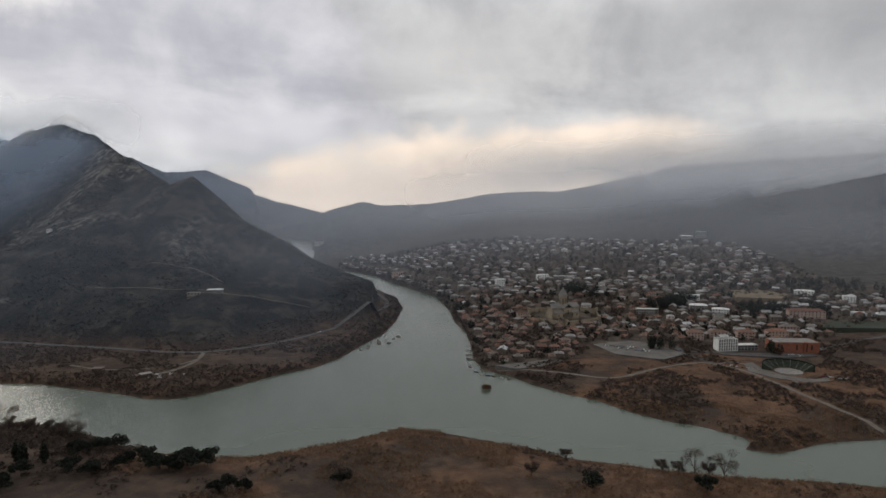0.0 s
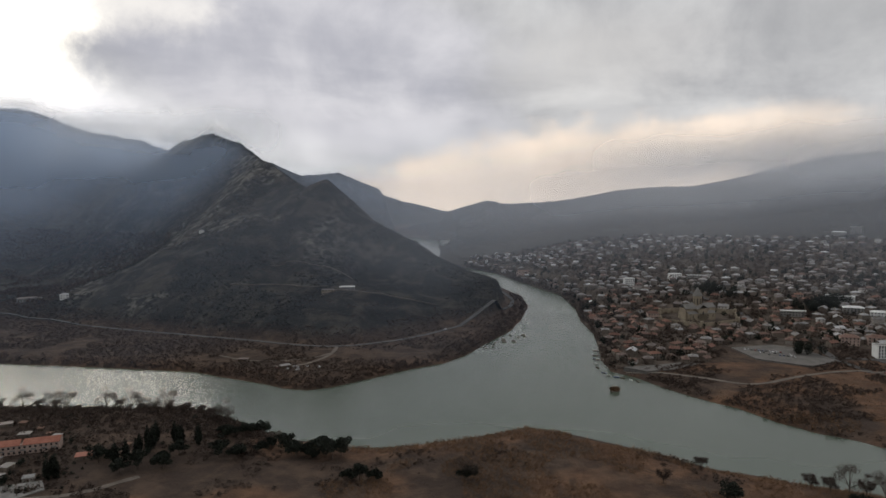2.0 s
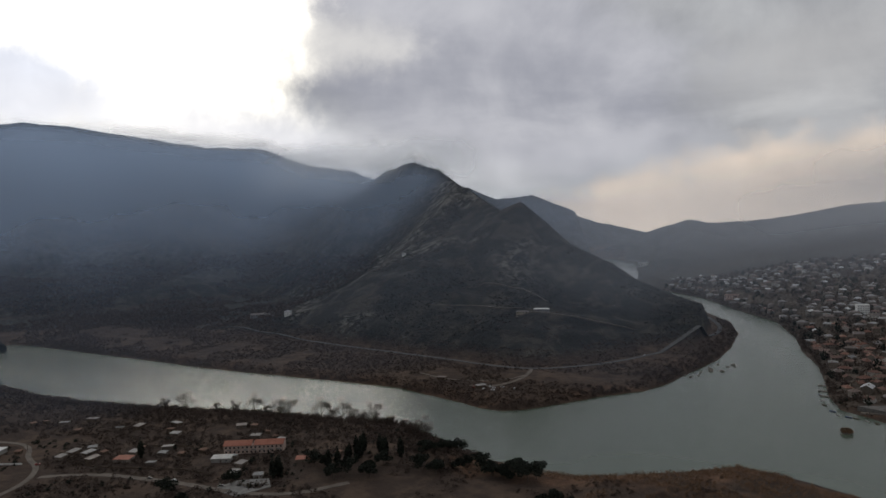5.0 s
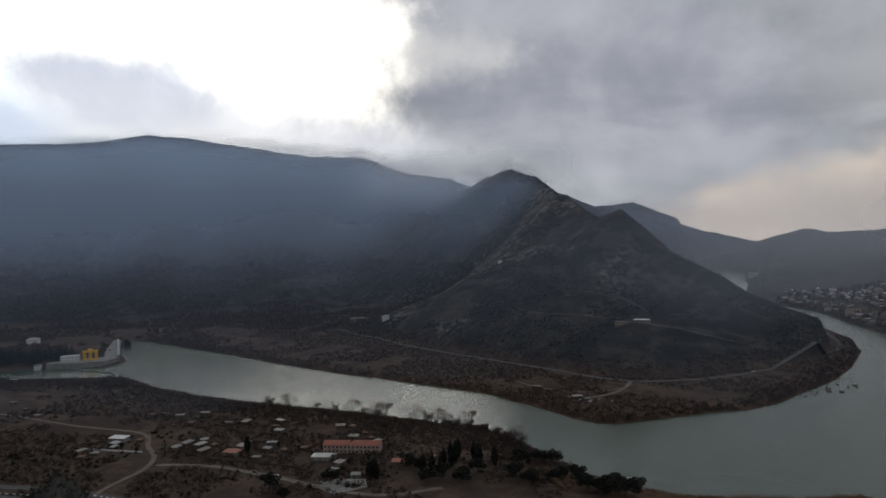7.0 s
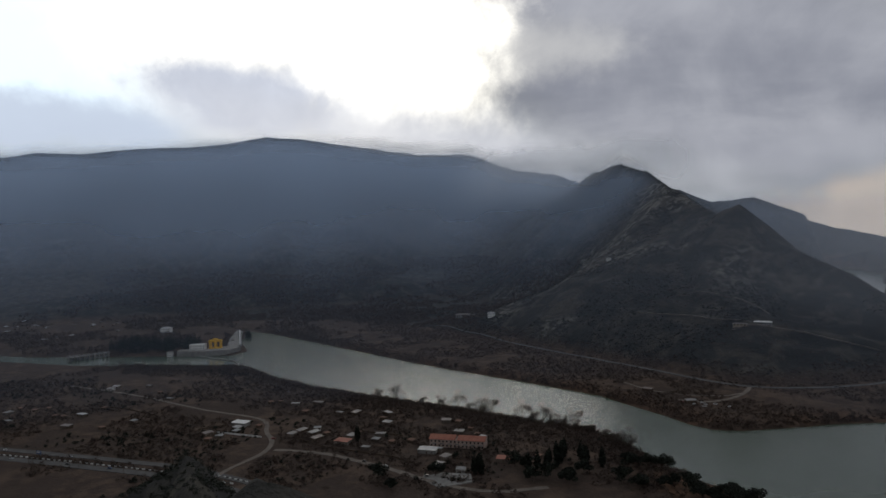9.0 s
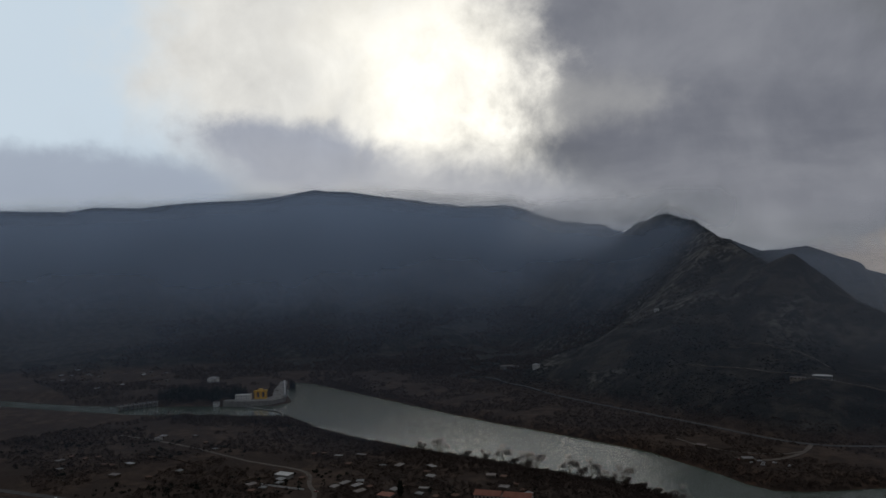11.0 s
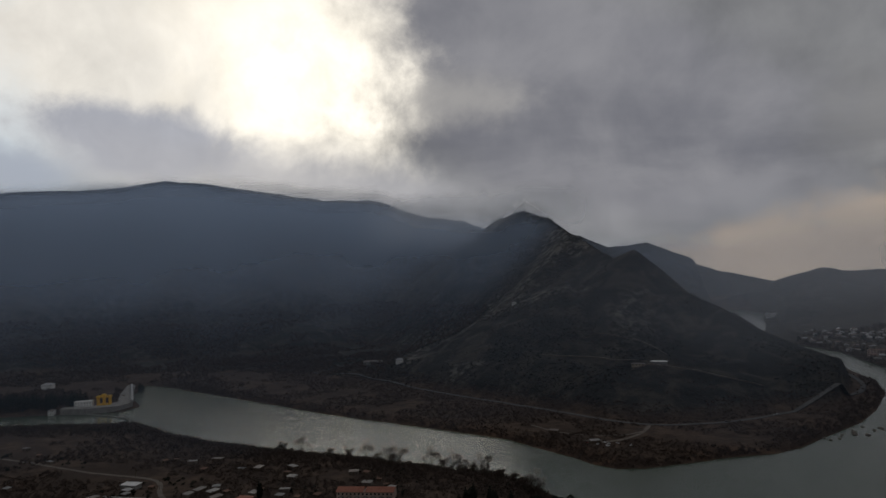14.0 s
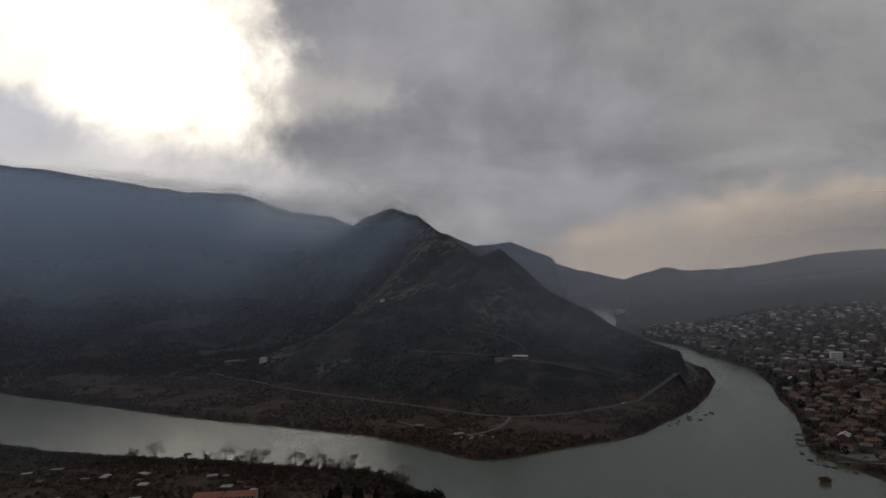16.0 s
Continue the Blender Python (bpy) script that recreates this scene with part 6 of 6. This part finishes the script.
part("bank", bm, BOULDER, islet)
crown_part(islet, *leaf_cloud(77, [(0, 0, 2.2, 5.2, 4.0, 2.8), (2.5, 0.5, 1.8, 2.8, 2.6, 2.2)], 520, 1.7, 0.35, 0.5), REEDS)
islet.matrix_world = pose(44, 667, 0.1)


def boat(mat, label):
    ob = tagged(new("boat"), label, "boat", "moored boats")
    bm = bmesh.new()
    rims = []
    for z, k in ((-0.3, 0.55), (0.7, 1.0)):
        rims.append([bm.verts.new((x * (1 if z > 0 else 0.85), y * k, z)) for x, y in ((-3, -1), (1.2, -1.1), (3.4, 0), (1.2, 1.1), (-3, 1))])
    bm.faces.new(rims[0][::-1])
    for k in range(5):
        bm.faces.new((rims[0][k], rims[0][(k + 1) % 5], rims[1][(k + 1) % 5], rims[1][k]))
    part("hull", bm, mat, ob)
    part("thwart", boxes((-1.5, -0.9, 0.45, -1.0, 0.9, 0.55), (0.4, -0.9, 0.45, 0.9, 0.9, 0.55)), WOODEN, ob)
    part("floor", boxes((-2.6, -0.8, 0.0, 1.6, 0.8, 0.08)), WOODEN, ob)
    return ob


BOATS = [boat(WHITE, "small white moored boat"), boat(PAINTS[4], "small blue moored boat"), boat(WOODEN, "small brown wooden moored boat")]
for k, (x, y) in enumerate([(44, 727), (52, 722), (58, 719), (66, 713), (40, 738), (34, 760), (33, 775), (32, 800), (73, 708), (33, 818)]):
    where = pose(x - 3, y - 4, 0, 0, 0, float(rng.uniform(100, 160)))
    if k < 3:
        BOATS[k].matrix_world = where
    else:
        copy_thing(BOATS[k % 3], where)
for px, py, w in ((38, 790, 9), (36, 812, 8), (37, 838, 8)):
    jetty = tagged(new("jetty"), "small wooden landing stage at the town bank", "jetty", "landing stages")
    part("deck", boxes((px - w, py - 1.5, 0.7, px, py + 1.5, 0.95)), WOODEN, jetty)
    for k in range(3):
        part("pile", tube(bmesh.new(), (px - w + k * w / 3 + 0.3, py, -4), (px - w + k * w / 3 + 0.3, py, 0.9), 0.18, 0.16, 6), WOODEN, jetty)
